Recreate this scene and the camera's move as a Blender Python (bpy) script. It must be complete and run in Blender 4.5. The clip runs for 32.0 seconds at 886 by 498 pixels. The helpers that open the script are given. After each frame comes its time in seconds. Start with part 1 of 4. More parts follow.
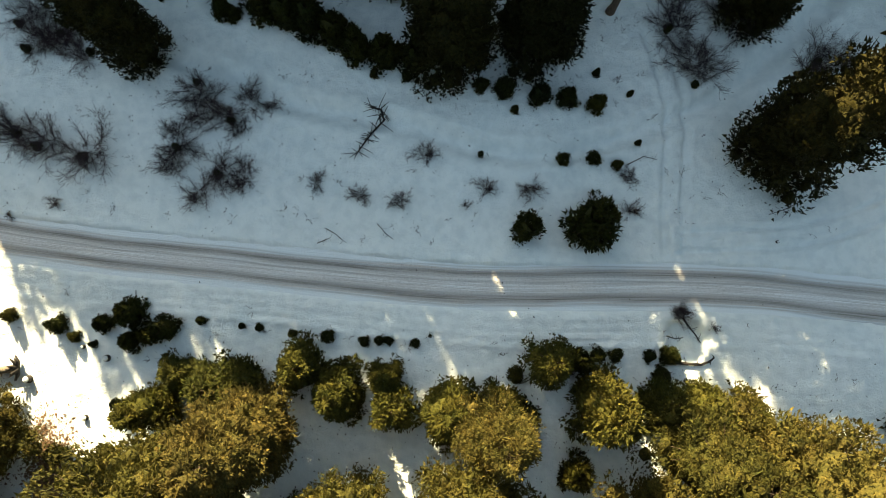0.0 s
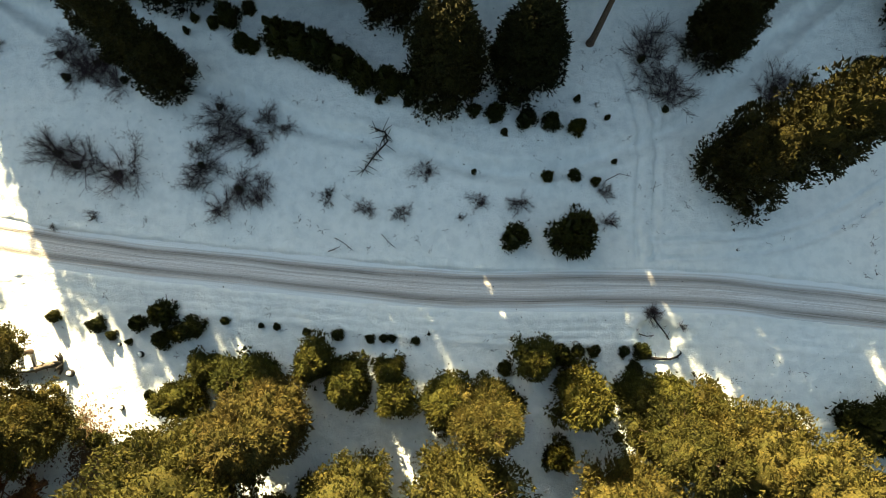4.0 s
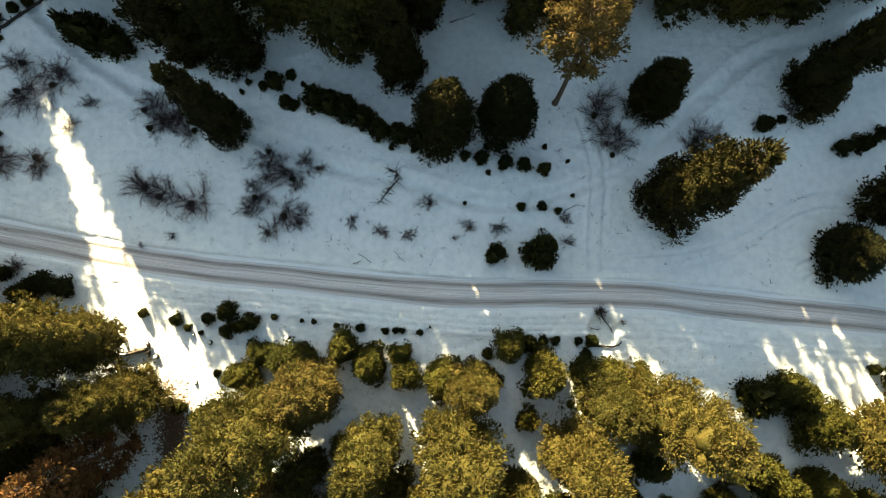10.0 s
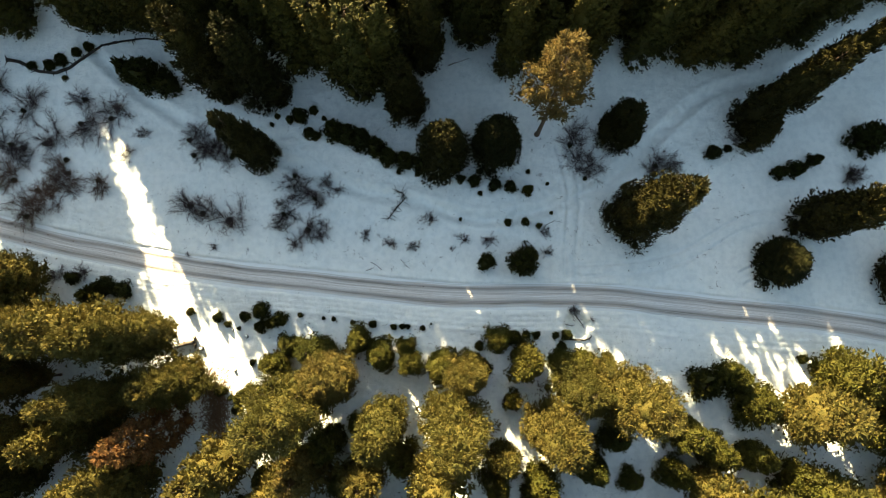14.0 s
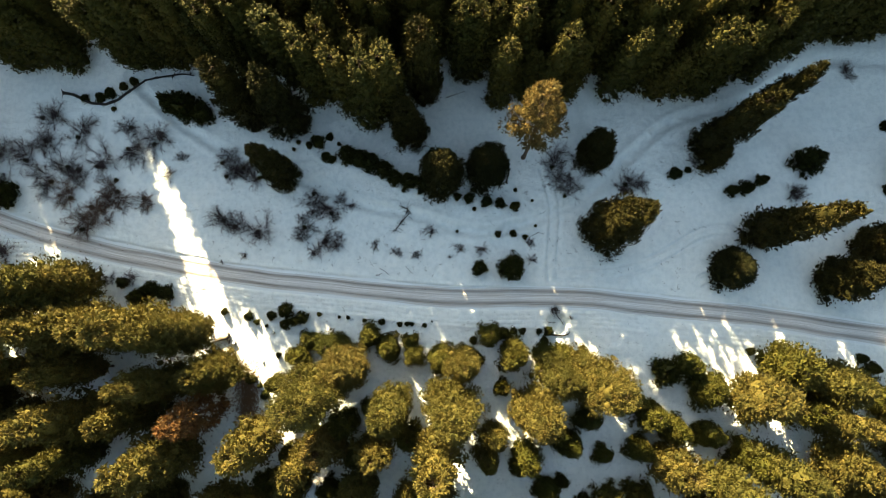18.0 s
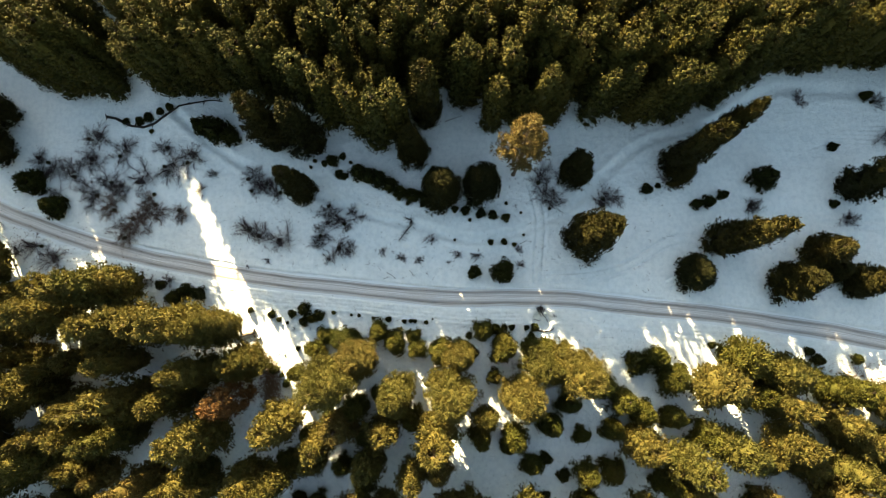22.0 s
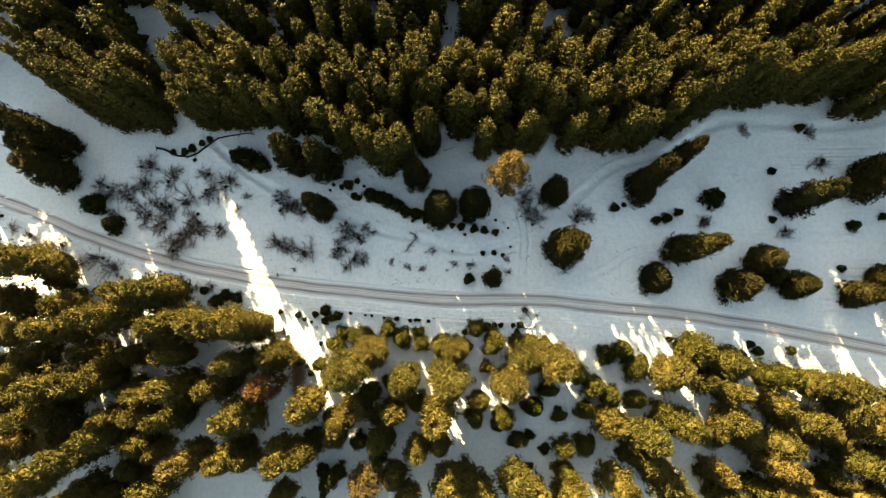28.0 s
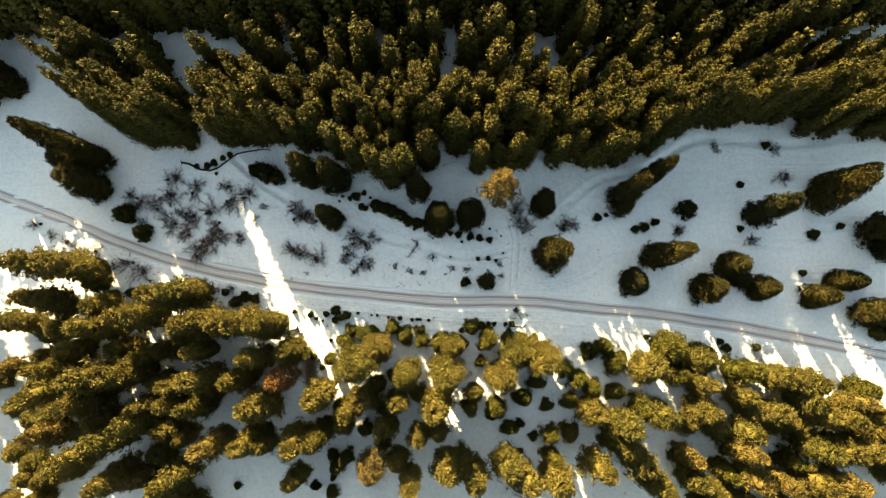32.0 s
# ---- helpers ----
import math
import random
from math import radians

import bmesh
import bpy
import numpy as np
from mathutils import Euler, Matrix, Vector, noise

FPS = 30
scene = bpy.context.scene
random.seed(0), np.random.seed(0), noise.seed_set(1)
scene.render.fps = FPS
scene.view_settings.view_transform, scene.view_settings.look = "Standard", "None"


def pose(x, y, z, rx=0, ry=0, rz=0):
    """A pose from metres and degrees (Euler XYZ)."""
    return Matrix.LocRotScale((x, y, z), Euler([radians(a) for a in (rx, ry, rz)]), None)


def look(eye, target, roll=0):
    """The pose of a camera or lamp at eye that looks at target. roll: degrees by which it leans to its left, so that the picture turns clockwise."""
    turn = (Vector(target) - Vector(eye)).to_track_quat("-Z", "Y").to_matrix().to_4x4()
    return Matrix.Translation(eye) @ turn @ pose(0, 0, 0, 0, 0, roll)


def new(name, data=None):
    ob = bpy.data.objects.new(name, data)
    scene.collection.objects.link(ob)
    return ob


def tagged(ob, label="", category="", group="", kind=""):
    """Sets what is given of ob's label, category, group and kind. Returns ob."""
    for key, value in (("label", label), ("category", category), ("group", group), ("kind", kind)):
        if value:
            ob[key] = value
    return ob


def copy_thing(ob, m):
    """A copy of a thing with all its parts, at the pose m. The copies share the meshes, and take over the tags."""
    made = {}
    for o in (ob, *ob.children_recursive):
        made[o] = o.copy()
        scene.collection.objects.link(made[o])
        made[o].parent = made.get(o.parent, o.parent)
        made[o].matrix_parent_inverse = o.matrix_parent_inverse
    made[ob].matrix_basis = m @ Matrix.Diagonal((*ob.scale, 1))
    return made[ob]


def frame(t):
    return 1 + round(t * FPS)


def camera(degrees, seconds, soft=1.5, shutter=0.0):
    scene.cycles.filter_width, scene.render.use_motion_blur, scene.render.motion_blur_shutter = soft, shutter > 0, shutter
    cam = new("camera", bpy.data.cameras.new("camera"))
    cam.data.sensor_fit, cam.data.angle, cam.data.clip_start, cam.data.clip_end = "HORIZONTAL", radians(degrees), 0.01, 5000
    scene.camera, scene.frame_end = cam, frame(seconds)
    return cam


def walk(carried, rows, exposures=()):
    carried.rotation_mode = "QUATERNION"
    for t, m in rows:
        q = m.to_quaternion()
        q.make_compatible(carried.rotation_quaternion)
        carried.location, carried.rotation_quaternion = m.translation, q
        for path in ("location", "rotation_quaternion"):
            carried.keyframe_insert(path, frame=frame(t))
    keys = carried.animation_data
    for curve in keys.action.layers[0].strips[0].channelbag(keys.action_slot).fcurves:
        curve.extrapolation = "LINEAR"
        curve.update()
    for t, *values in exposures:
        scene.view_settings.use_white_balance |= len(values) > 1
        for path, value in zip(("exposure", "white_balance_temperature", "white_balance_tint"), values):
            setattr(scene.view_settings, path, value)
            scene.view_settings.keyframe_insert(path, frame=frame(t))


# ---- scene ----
cam = camera(75.0, 32.0, 0.5)
FWD = 1.19          # depth of the climb against its sideways drift
METRES, EYE, TILT, LEAN, TURN = 71.5, 41.8, -83.5, 0.0, 0.0
EXPOSURES = ((0.0, 2.55, 8600, -3), (14.0, 2.75, 8700, 0), (25.0, 2.95, 8800, 1), (28.0, 2.98, 10300, 4), (32.0, 3.04, 10500, 4))
ROWS = [
    (0.0, 0.0, 0.0, 0.0, 0.0, 0.0, -0.0),
    (0.5, 0.0001, -0.0063, 0.0008, -0.02, 0.04, 0.0),
    (1.0, 0.0006, -0.0128, 0.0017, -0.01, 0.08, -0.02),
    (1.5, 0.0011, -0.0201, 0.0029, -0.01, 0.08, -0.0),
    (2.0, 0.0015, -0.0278, 0.0036, -0.02, 0.11, -0.0),
    (2.5, 0.0016, -0.0353, 0.0046, -0.02, 0.12, 0.02),
    (3.0, 0.002, -0.0427, 0.0054, -0.0, 0.13, 0.05),
    (3.5, 0.0024, -0.0503, 0.0059, -0.02, 0.17, 0.07),
    (5.5, 0.0033, -0.0989, 0.0125, -0.1, 0.06, 0.1),
    (6.0, 0.0038, -0.1131, 0.0144, -0.09, 0.06, 0.09),
    (6.5, 0.0033, -0.1275, 0.0159, -0.13, 0.06, 0.08),
    (7.0, 0.0039, -0.1418, 0.018, -0.1, 0.04, 0.08),
    (7.5, 0.004, -0.1562, 0.0199, -0.11, 0.03, 0.02),
    (8.0, 0.0042, -0.1707, 0.0217, -0.12, -0.0, 0.04),
    (8.5, 0.0039, -0.1852, 0.0235, -0.14, 0.02, -0.01),
    (9.0, 0.0045, -0.1996, 0.0259, -0.12, -0.05, 0.0),
    (9.5, 0.0043, -0.2146, 0.0273, -0.13, -0.03, -0.04),
    (10.0, 0.0047, -0.2298, 0.0296, -0.12, -0.07, -0.06),
    (10.5, 0.0052, -0.2456, 0.0319, -0.09, -0.09, -0.06),
    (11.0, 0.0057, -0.2628, 0.0345, -0.05, -0.14, -0.06),
    (11.5, 0.0056, -0.2801, 0.0364, -0.07, -0.12, -0.08),
    (12.0, 0.0059, -0.2975, 0.0391, -0.08, -0.16, -0.09),
    (12.5, 0.0061, -0.3149, 0.0411, -0.08, -0.16, -0.1),
    (13.0, 0.0066, -0.3321, 0.0443, -0.06, -0.24, -0.06),
    (13.5, 0.007, -0.3493, 0.045, -0.05, -0.15, -0.09),
    (14.0, 0.0068, -0.3667, 0.048, -0.07, -0.22, -0.07),
    (14.5, 0.0071, -0.3839, 0.0504, -0.03, -0.23, -0.09),
    (16.5, 0.0086, -0.4528, 0.0605, 0.01, -0.3, -0.04),
    (17.0, 0.0089, -0.47, 0.0627, -0.0, -0.31, -0.01),
    (17.5, 0.0093, -0.4871, 0.0648, -0.0, -0.3, 0.01),
    (18.0, 0.0094, -0.5043, 0.067, -0.02, -0.32, 0.02),
    (18.5, 0.01, -0.5213, 0.0695, 0.0, -0.35, 0.04),
    (19.0, 0.0105, -0.5381, 0.072, 0.01, -0.37, 0.04),
    (19.5, 0.0106, -0.5552, 0.0737, -0.02, -0.34, 0.03),
    (20.0, 0.011, -0.5724, 0.0758, -0.01, -0.37, 0.05),
    (20.5, 0.0112, -0.5897, 0.0781, -0.0, -0.39, 0.03),
    (21.0, 0.0115, -0.6071, 0.0806, -0.01, -0.41, 0.03),
    (21.5, 0.012, -0.6245, 0.0833, 0.02, -0.44, 0.02),
    (22.0, 0.0117, -0.642, 0.0851, 0.02, -0.45, 0.01),
    (22.5, 0.0122, -0.6596, 0.0868, 0.06, -0.47, 0.02),
    (23.0, 0.0123, -0.677, 0.0895, 0.07, -0.49, 0.01),
    (23.5, 0.0123, -0.6947, 0.0916, 0.1, -0.5, 0.04),
    (24.0, 0.0126, -0.7123, 0.0942, 0.11, -0.49, 0.07),
    (24.5, 0.013, -0.73, 0.0964, 0.12, -0.5, 0.11),
    (25.0, 0.0131, -0.7477, 0.0988, 0.11, -0.46, 0.13),
    (25.5, 0.014, -0.7652, 0.1015, 0.12, -0.44, 0.17),
    (27.5, 0.0172, -0.8345, 0.1111, 0.19, -0.36, 0.27),
    (28.0, 0.0173, -0.8517, 0.1136, 0.18, -0.39, 0.27),
    (28.5, 0.0174, -0.869, 0.1159, 0.19, -0.4, 0.27),
    (29.0, 0.0177, -0.8863, 0.1185, 0.18, -0.42, 0.26),
    (29.5, 0.0182, -0.9036, 0.1211, 0.18, -0.42, 0.26),
    (30.0, 0.0186, -0.9207, 0.1238, 0.19, -0.42, 0.24),
    (30.5, 0.019, -0.9381, 0.1266, 0.17, -0.41, 0.23),
    (31.0, 0.0194, -0.9555, 0.1288, 0.17, -0.41, 0.23),
    (31.5, 0.0198, -0.9729, 0.1315, 0.16, -0.43, 0.22),
    (32.0, 0.0203, -0.9903, 0.134, 0.15, -0.44, 0.2),
]
walk(cam, [(t, pose(0, 0, EYE, TILT, LEAN, TURN) @ pose(METRES * x, METRES * FWD * y, METRES * z, 90 + pitch / FWD, roll, yaw / FWD))
           for t, x, y, z, yaw, pitch, roll in ROWS], EXPOSURES)

# ---- world, sun ----
SUN_EL, SUN_AZ = 23.0, 336.0        # degrees; azimuth clockwise from +y
world = bpy.data.worlds.new("winter_sky")
scene.world = world
world.use_nodes = True
wt = world.node_tree
sky = wt.nodes.new("ShaderNodeTexSky")
sky.sky_type, sky.sun_disc = "NISHITA", False
sky.sun_elevation, sky.sun_rotation = radians(SUN_EL), radians(SUN_AZ)
sky.air_density, sky.dust_density, sky.ozone_density = 1.0, 1.0, 1.1
wt.links.new(sky.outputs[0], wt.nodes["Background"].inputs[0])
wt.nodes["Background"].inputs[1].default_value = 0.057
sun = new("sun", bpy.data.lights.new("sun", "SUN"))
sun.data.energy, sun.data.angle, sun.data.color = 5.0, radians(0.5), (1.0, 0.86, 0.66)
sx, sy = math.sin(radians(SUN_AZ)), math.cos(radians(SUN_AZ))
ce, se = math.cos(radians(SUN_EL)), math.sin(radians(SUN_EL))
sun.matrix_world = look((sx * ce * 200, sy * ce * 200, se * 200), (0, 0, 0))


# ---- materials ----
def material(name):
    m = bpy.data.materials.new(name)
    m.use_nodes = True
    nt = m.node_tree
    return m, nt, nt.nodes["Principled BSDF"]


def node(nt, kind, **values):
    n = nt.nodes.new(kind)
    for key, value in values.items():
        n.inputs[key].default_value = value
    return n


def ramp(nt, fac, stops):
    n = nt.nodes.new("ShaderNodeValToRGB")
    el = n.color_ramp.elements
    while len(el) < len(stops):
        el.new(0.5)
    for e, (p, c) in zip(el, stops):
        e.position, e.color = p, (*c, 1)
    nt.links.new(fac, n.inputs[0])
    return n.outputs[0]


def mix(nt, fac, a, b, blend="MIX"):
    n = nt.nodes.new("ShaderNodeMix")
    n.data_type, n.blend_type = "RGBA", blend
    for sock, v in ((n.inputs[0], fac), (n.inputs[6], a), (n.inputs[7], b)):
        if isinstance(v, (int, float)):
            sock.default_value = v
        elif isinstance(v, tuple):
            sock.default_value = (*v, 1)
        else:
            nt.links.new(v, sock)
    return n.outputs[2]


def noise_tex(nt, vec, scale, detail=4.0, rough=0.55):
    n = node(nt, "ShaderNodeTexNoise", Scale=scale, Detail=detail, Roughness=rough)
    nt.links.new(vec, n.inputs["Vector"])
    return n.outputs[0]


def bump(nt, bsdf, height, strength, distance):
    n = node(nt, "ShaderNodeBump", Strength=strength, Distance=distance)
    nt.links.new(height, n.inputs["Height"])
    nt.links.new(n.outputs[0], bsdf.inputs["Normal"])


def math_node(nt, op, a, b=0.0):
    n = nt.nodes.new("ShaderNodeMath")
    n.operation = op
    for sock, v in ((n.inputs[0], a), (n.inputs[1], b)):
        if isinstance(v, (int, float)):
            sock.default_value = v
        else:
            nt.links.new(v, sock)
    return n.outputs[0]


def snow_material():
    m, nt, b = material("snow")
    pos = nt.nodes.new("ShaderNodeNewGeometry").outputs["Position"]
    big = noise_tex(nt, pos, 0.12, 3)
    mid = noise_tex(nt, pos, 1.3, 5)
    fine = noise_tex(nt, pos, 9.0, 5, 0.65)
    col = ramp(nt, big, [(0.3, (0.81, 0.86, 0.855)), (0.7, (0.865, 0.89, 0.875))])
    crust = ramp(nt, mid, [(0.34, (0.89, 0.905, 0.915)), (0.58, (1, 1, 1))])
    col = mix(nt, 1.0, col, crust, "MULTIPLY")
    speck = ramp(nt, fine, [(0.70, (0, 0, 0)), (0.78, (1, 1, 1))])
    col = mix(nt, mix(nt, 0.6, (0, 0, 0), speck), col, (0.42, 0.38, 0.33))
    nt.links.new(col, b.inputs["Base Color"])
    b.inputs["Roughness"].default_value = 0.65
    h = math_node(nt, "ADD", math_node(nt, "MULTIPLY", mid, 1.0), math_node(nt, "MULTIPLY", fine, 0.35))
    bump(nt, b, h, 0.7, 0.3)
    return m


def road_material():
    m, nt, b = material("packed_snow_road")
    uv = nt.nodes.new("ShaderNodeUVMap")
    uv.uv_map = "lane"
    sep = nt.nodes.new("ShaderNodeSeparateXYZ")
    nt.links.new(uv.outputs[0], sep.inputs[0])
    along, across = sep.outputs[0], sep.outputs[1]

    def stretched(su, sv, detail=5.0):
        c = nt.nodes.new("ShaderNodeCombineXYZ")
        nt.links.new(math_node(nt, "MULTIPLY", along, su), c.inputs[0])
        nt.links.new(math_node(nt, "MULTIPLY", across, sv), c.inputs[1])
        return noise_tex(nt, c.outputs[0], 1.0, detail, 0.6)

    wander = math_node(nt, "MULTIPLY", math_node(nt, "SUBTRACT", stretched(0.05, 0.1, 2), 0.5), 1.3)
    v = math_node(nt, "ADD", across, wander)
    rut = None
    for centre, width in ((0.84, 0.30), (-0.80, 0.32), (0.30, 0.08), (-1.25, 0.10), (1.3, 0.08)):
        d = math_node(nt, "DIVIDE", math_node(nt, "SUBTRACT", v, centre), width)
        g = math_node(nt, "POWER", 2.718, math_node(nt, "MULTIPLY", math_node(nt, "MULTIPLY", d, d), -1.0))
        g = math_node(nt, "MULTIPLY", g, 1.0 if width > 0.2 else 0.5)
        rut = g if rut is None else math_node(nt, "MAXIMUM", rut, g)
    streak = stretched(0.10, 7.0, 6)
    lines = stretched(0.22, 26.0, 3)
    grit = stretched(5.0, 8.0, 5)
    patch = stretched(0.09, 0.5, 3)
    dirt = math_node(nt, "MULTIPLY", rut, ramp(nt, streak, [(0.34, (0.3, 0.3, 0.3)), (0.52, (1, 1, 1))]))
    dirt = math_node(nt, "MULTIPLY", dirt, ramp(nt, lines, [(0.38, (0.6, 0.6, 0.6)), (0.58, (1, 1, 1))]))
    dirt = math_node(nt, "MULTIPLY", dirt, ramp(nt, patch, [(0.3, (0.7, 0.7, 0.7)), (0.6, (1.0, 1.0, 1.0))]))
    base = ramp(nt, streak, [(0.34, (0.60, 0.555, 0.525)), (0.5, (0.74, 0.715, 0.70)), (0.66, (0.85, 0.85, 0.85))])
    base = mix(nt, 1.0, base, ramp(nt, lines, [(0.36, (0.78, 0.76, 0.75)), (0.56, (1.05, 1.05, 1.05))]), "MULTIPLY")
    base = mix(nt, 1.0, base, ramp(nt, grit, [(0.30, (0.80, 0.79, 0.78)), (0.5, (1.0, 1.0, 1.0))]), "MULTIPLY")
    edge = ramp(nt, math_node(nt, "ADD", math_node(nt, "MULTIPLY", math_node(nt, "ABSOLUTE", v), 0.5), math_node(nt, "MULTIPLY", streak, 0.7)),
                [(0.86, (0, 0, 0)), (1.14, (1, 1, 1))])
    base = mix(nt, edge, base, (0.80, 0.84, 0.86))
    col = mix(nt, dirt, base, (0.165, 0.140, 0.122))
    nt.links.new(col, b.inputs["Base Color"])
    b.inputs["Roughness"].default_value = 0.55
    bump(nt, b, math_node(nt, "ADD", math_node(nt, "MULTIPLY", lines, 0.6), math_node(nt, "ADD", streak, grit)), 0.8, 0.06)
    return m


def needle_material(name, sunny, deep, odd, through_=0.3):
    """Conifer needles: hue by tree, value by spray."""
    m, nt, b = material(name)
    info = nt.nodes.new("ShaderNodeObjectInfo")
    geo = nt.nodes.new("ShaderNodeNewGeometry")
    col = ramp(nt, info.outputs["Random"], [(0.0, deep), (0.45, sunny), (0.85, sunny), (1.0, odd)])
    value = ramp(nt, geo.outputs["Random Per Island"], [(0.0, (0.68, 0.70, 0.68)), (0.6, (1.0, 1.0, 1.0)), (1.0, (1.32, 1.26, 1.2))])
    col = mix(nt, 1.0, col, value, "MULTIPLY")
    patch = ramp(nt, noise_tex(nt, geo.outputs["Position"], 0.9, 3), [(0.35, (0.8, 0.9, 0.85)), (0.65, (1.12, 1.05, 1.0))])
    col = mix(nt, 1.0, col, patch, "MULTIPLY")
    needle_gaps = noise_tex(nt, geo.outputs["Position"], 7.0, 6, 0.75)
    # shade in the gaps between needles, painted into the colour by noise
    col = mix(nt, 1.0, col, ramp(nt, needle_gaps, [(0.36, (0.30, 0.35, 0.30)), (0.5, (0.95, 0.95, 0.95)), (0.68, (1.6, 1.5, 1.35))]), "MULTIPLY")
    bump(nt, b, needle_gaps, 1.0, 0.14)
    nt.links.new(col, b.inputs["Base Color"])
    b.inputs["Roughness"].default_value = 0.6
    b.inputs["Specular IOR Level"].default_value = 0.10
    tr = nt.nodes.new("ShaderNodeBsdfTranslucent")
    nt.links.new(col, tr.inputs[0])
    ms = nt.nodes.new("ShaderNodeMixShader")
    ms.inputs[0].default_value = through_
    nt.links.new(b.outputs[0], ms.inputs[1])
    nt.links.new(tr.outputs[0], ms.inputs[2])
    nt.links.new(ms.outputs[0], nt.nodes["Material Output"].inputs[0])
    return m


def bark_material(name, dark, light):
    m, nt, b = material(name)
    tc = nt.nodes.new("ShaderNodeTexCoord")
    mp = nt.nodes.new("ShaderNodeMapping")
    mp.inputs["Scale"].default_value = (6, 6, 1.2)
    nt.links.new(tc.outputs["Object"], mp.inputs[0])
    n = noise_tex(nt, mp.outputs[0], 2.5, 6, 0.65)
    info = nt.nodes.new("ShaderNodeObjectInfo")
    col = ramp(nt, n, [(0.35, dark), (0.68, light)])
    col = mix(nt, 1.0, col, ramp(nt, info.outputs["Random"], [(0, (0.75, 0.75, 0.75)), (1, (1.2, 1.15, 1.1))]), "MULTIPLY")
    nt.links.new(col, b.inputs["Base Color"])
    b.inputs["Roughness"].default_value = 0.9
    bump(nt, b, n, 0.8, 0.04)
    return m


SNOW = snow_material()
ROAD = road_material()
NEEDLES = needle_material("conifer_needles", (0.104, 0.085, 0.025), (0.074, 0.068, 0.019), (0.118, 0.086, 0.030), 0.2)
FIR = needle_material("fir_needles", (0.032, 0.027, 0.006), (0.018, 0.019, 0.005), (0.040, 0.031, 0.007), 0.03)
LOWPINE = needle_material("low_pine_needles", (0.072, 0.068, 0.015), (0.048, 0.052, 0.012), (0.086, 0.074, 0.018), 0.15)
# copy of the fir needles with the forest's shade put into its colour
FOREST_SHADE = needle_material("forest_shade_fir_needles", (0.062, 0.053, 0.012), (0.042, 0.040, 0.009), (0.074, 0.058, 0.013), 0.0)
YOUNG = needle_material("young_fir_needles", (0.036, 0.037, 0.007), (0.020, 0.025, 0.006), (0.062, 0.056, 0.010), 0.10)
RUSTY = needle_material("rust_brown_needles", (0.15, 0.075, 0.032), (0.12, 0.065, 0.03), (0.17, 0.09, 0.04))
TAWNY = needle_material("tawny_needles", (0.15, 0.105, 0.04), (0.125, 0.09, 0.035), (0.17, 0.12, 0.05))
BARK = bark_material("conifer_bark", (0.045, 0.032, 0.024), (0.15, 0.10, 0.07))
REDBARK = bark_material("orange_pine_bark", (0.09, 0.045, 0.025), (0.26, 0.13, 0.07))
TWIG = bark_material("bare_twig_bark", (0.030, 0.019, 0.024), (0.078, 0.052, 0.054))
REDTWIG = bark_material("reddish_twig_bark", (0.085, 0.050, 0.038), (0.17, 0.105, 0.08))
DEADWOOD = bark_material("weathered_dead_wood", (0.10, 0.08, 0.065), (0.30, 0.25, 0.20))
DARKWOOD = bark_material("wet_dark_wood", (0.010, 0.008, 0.007), (0.032, 0.026, 0.022))
LITTER = bark_material("fallen_needle_litter", (0.10, 0.055, 0.03), (0.26, 0.15, 0.08))


# ---- the lie of the land ----
def spread(x, y, seed):
    """Smooth value noise between -1 and 1 for arrays of places."""
    xi, yi = np.floor(x).astype(np.int64), np.floor(y).astype(np.int64)
    fx, fy = x - xi, y - yi
    fx, fy = fx * fx * (3 - 2 * fx), fy * fy * (3 - 2 * fy)

    def lattice(i, j):
        k = (i * 374761393 + j * 668265263 + seed * 974634541) & 0x7FFFFFFF
        k = ((k ^ (k >> 13)) * 1274126177) & 0x7FFFFFFF
        return ((k ^ (k >> 16)) & 0xFFFF) / 32767.5 - 1

    a, b = lattice(xi, yi), lattice(xi + 1, yi)
    c, d = lattice(xi, yi + 1), lattice(xi + 1, yi + 1)
    return (a * (1 - fx) + b * fx) * (1 - fy) + (c * (1 - fx) + d * fx) * fy


NORTH_STAND = []
# firs added to block stray sun on the glade, not part of the counted stand
NORTH_STAND += [(-0.9, 39.5, 22.5, 2.8), (-35.4, 39.0, 22.5, 2.9), (-36.2, 43.5, 23.5, 2.9), (-3.4, 44.5, 22.5, 2.6)]
NORTH_STAND += [(-81.3, 53.1, 21.6, 1.6), (-76.6, 58.9, 22.1, 2.4), (-74, 54.7, 24, 3), (-71.7, 55.4, 23, 2.4), (-70.3, 55.5, 20.7, 2), (-76.6, 50.1, 22.3, 2.2), (-67.1, 48.2, 21.7, 3), (-76.2, 46, 22.4, 1.4), (-61.8, 52, 20.7, 3), (-68.5, 41, 16.5, 2.2), (-60.2, 40.9, 16.5, 1.5), (-62.7, 38.3, 16.5, 2.4), (-55, 38, 16.5, 2.4), (-47.3, 53.3, 22.8, 2.4), (-46.7, 45.8, 20.8, 2.6), (-44.7, 41.1, 24.6, 2), (-42.1, 51.5, 20.4, 2), (-40.6, 47, 23.4, 1.8), (-39.5, 42, 22, 2.5), (-36.4, 55, 21.4, 2.5), (-31.9, 53.4, 21.6, 1.6), (-20.4, 55.1, 21.6, 1.4), (-15.9, 54.3, 22.7, 3), (-13.5, 55.1, 22.2, 1.8)]
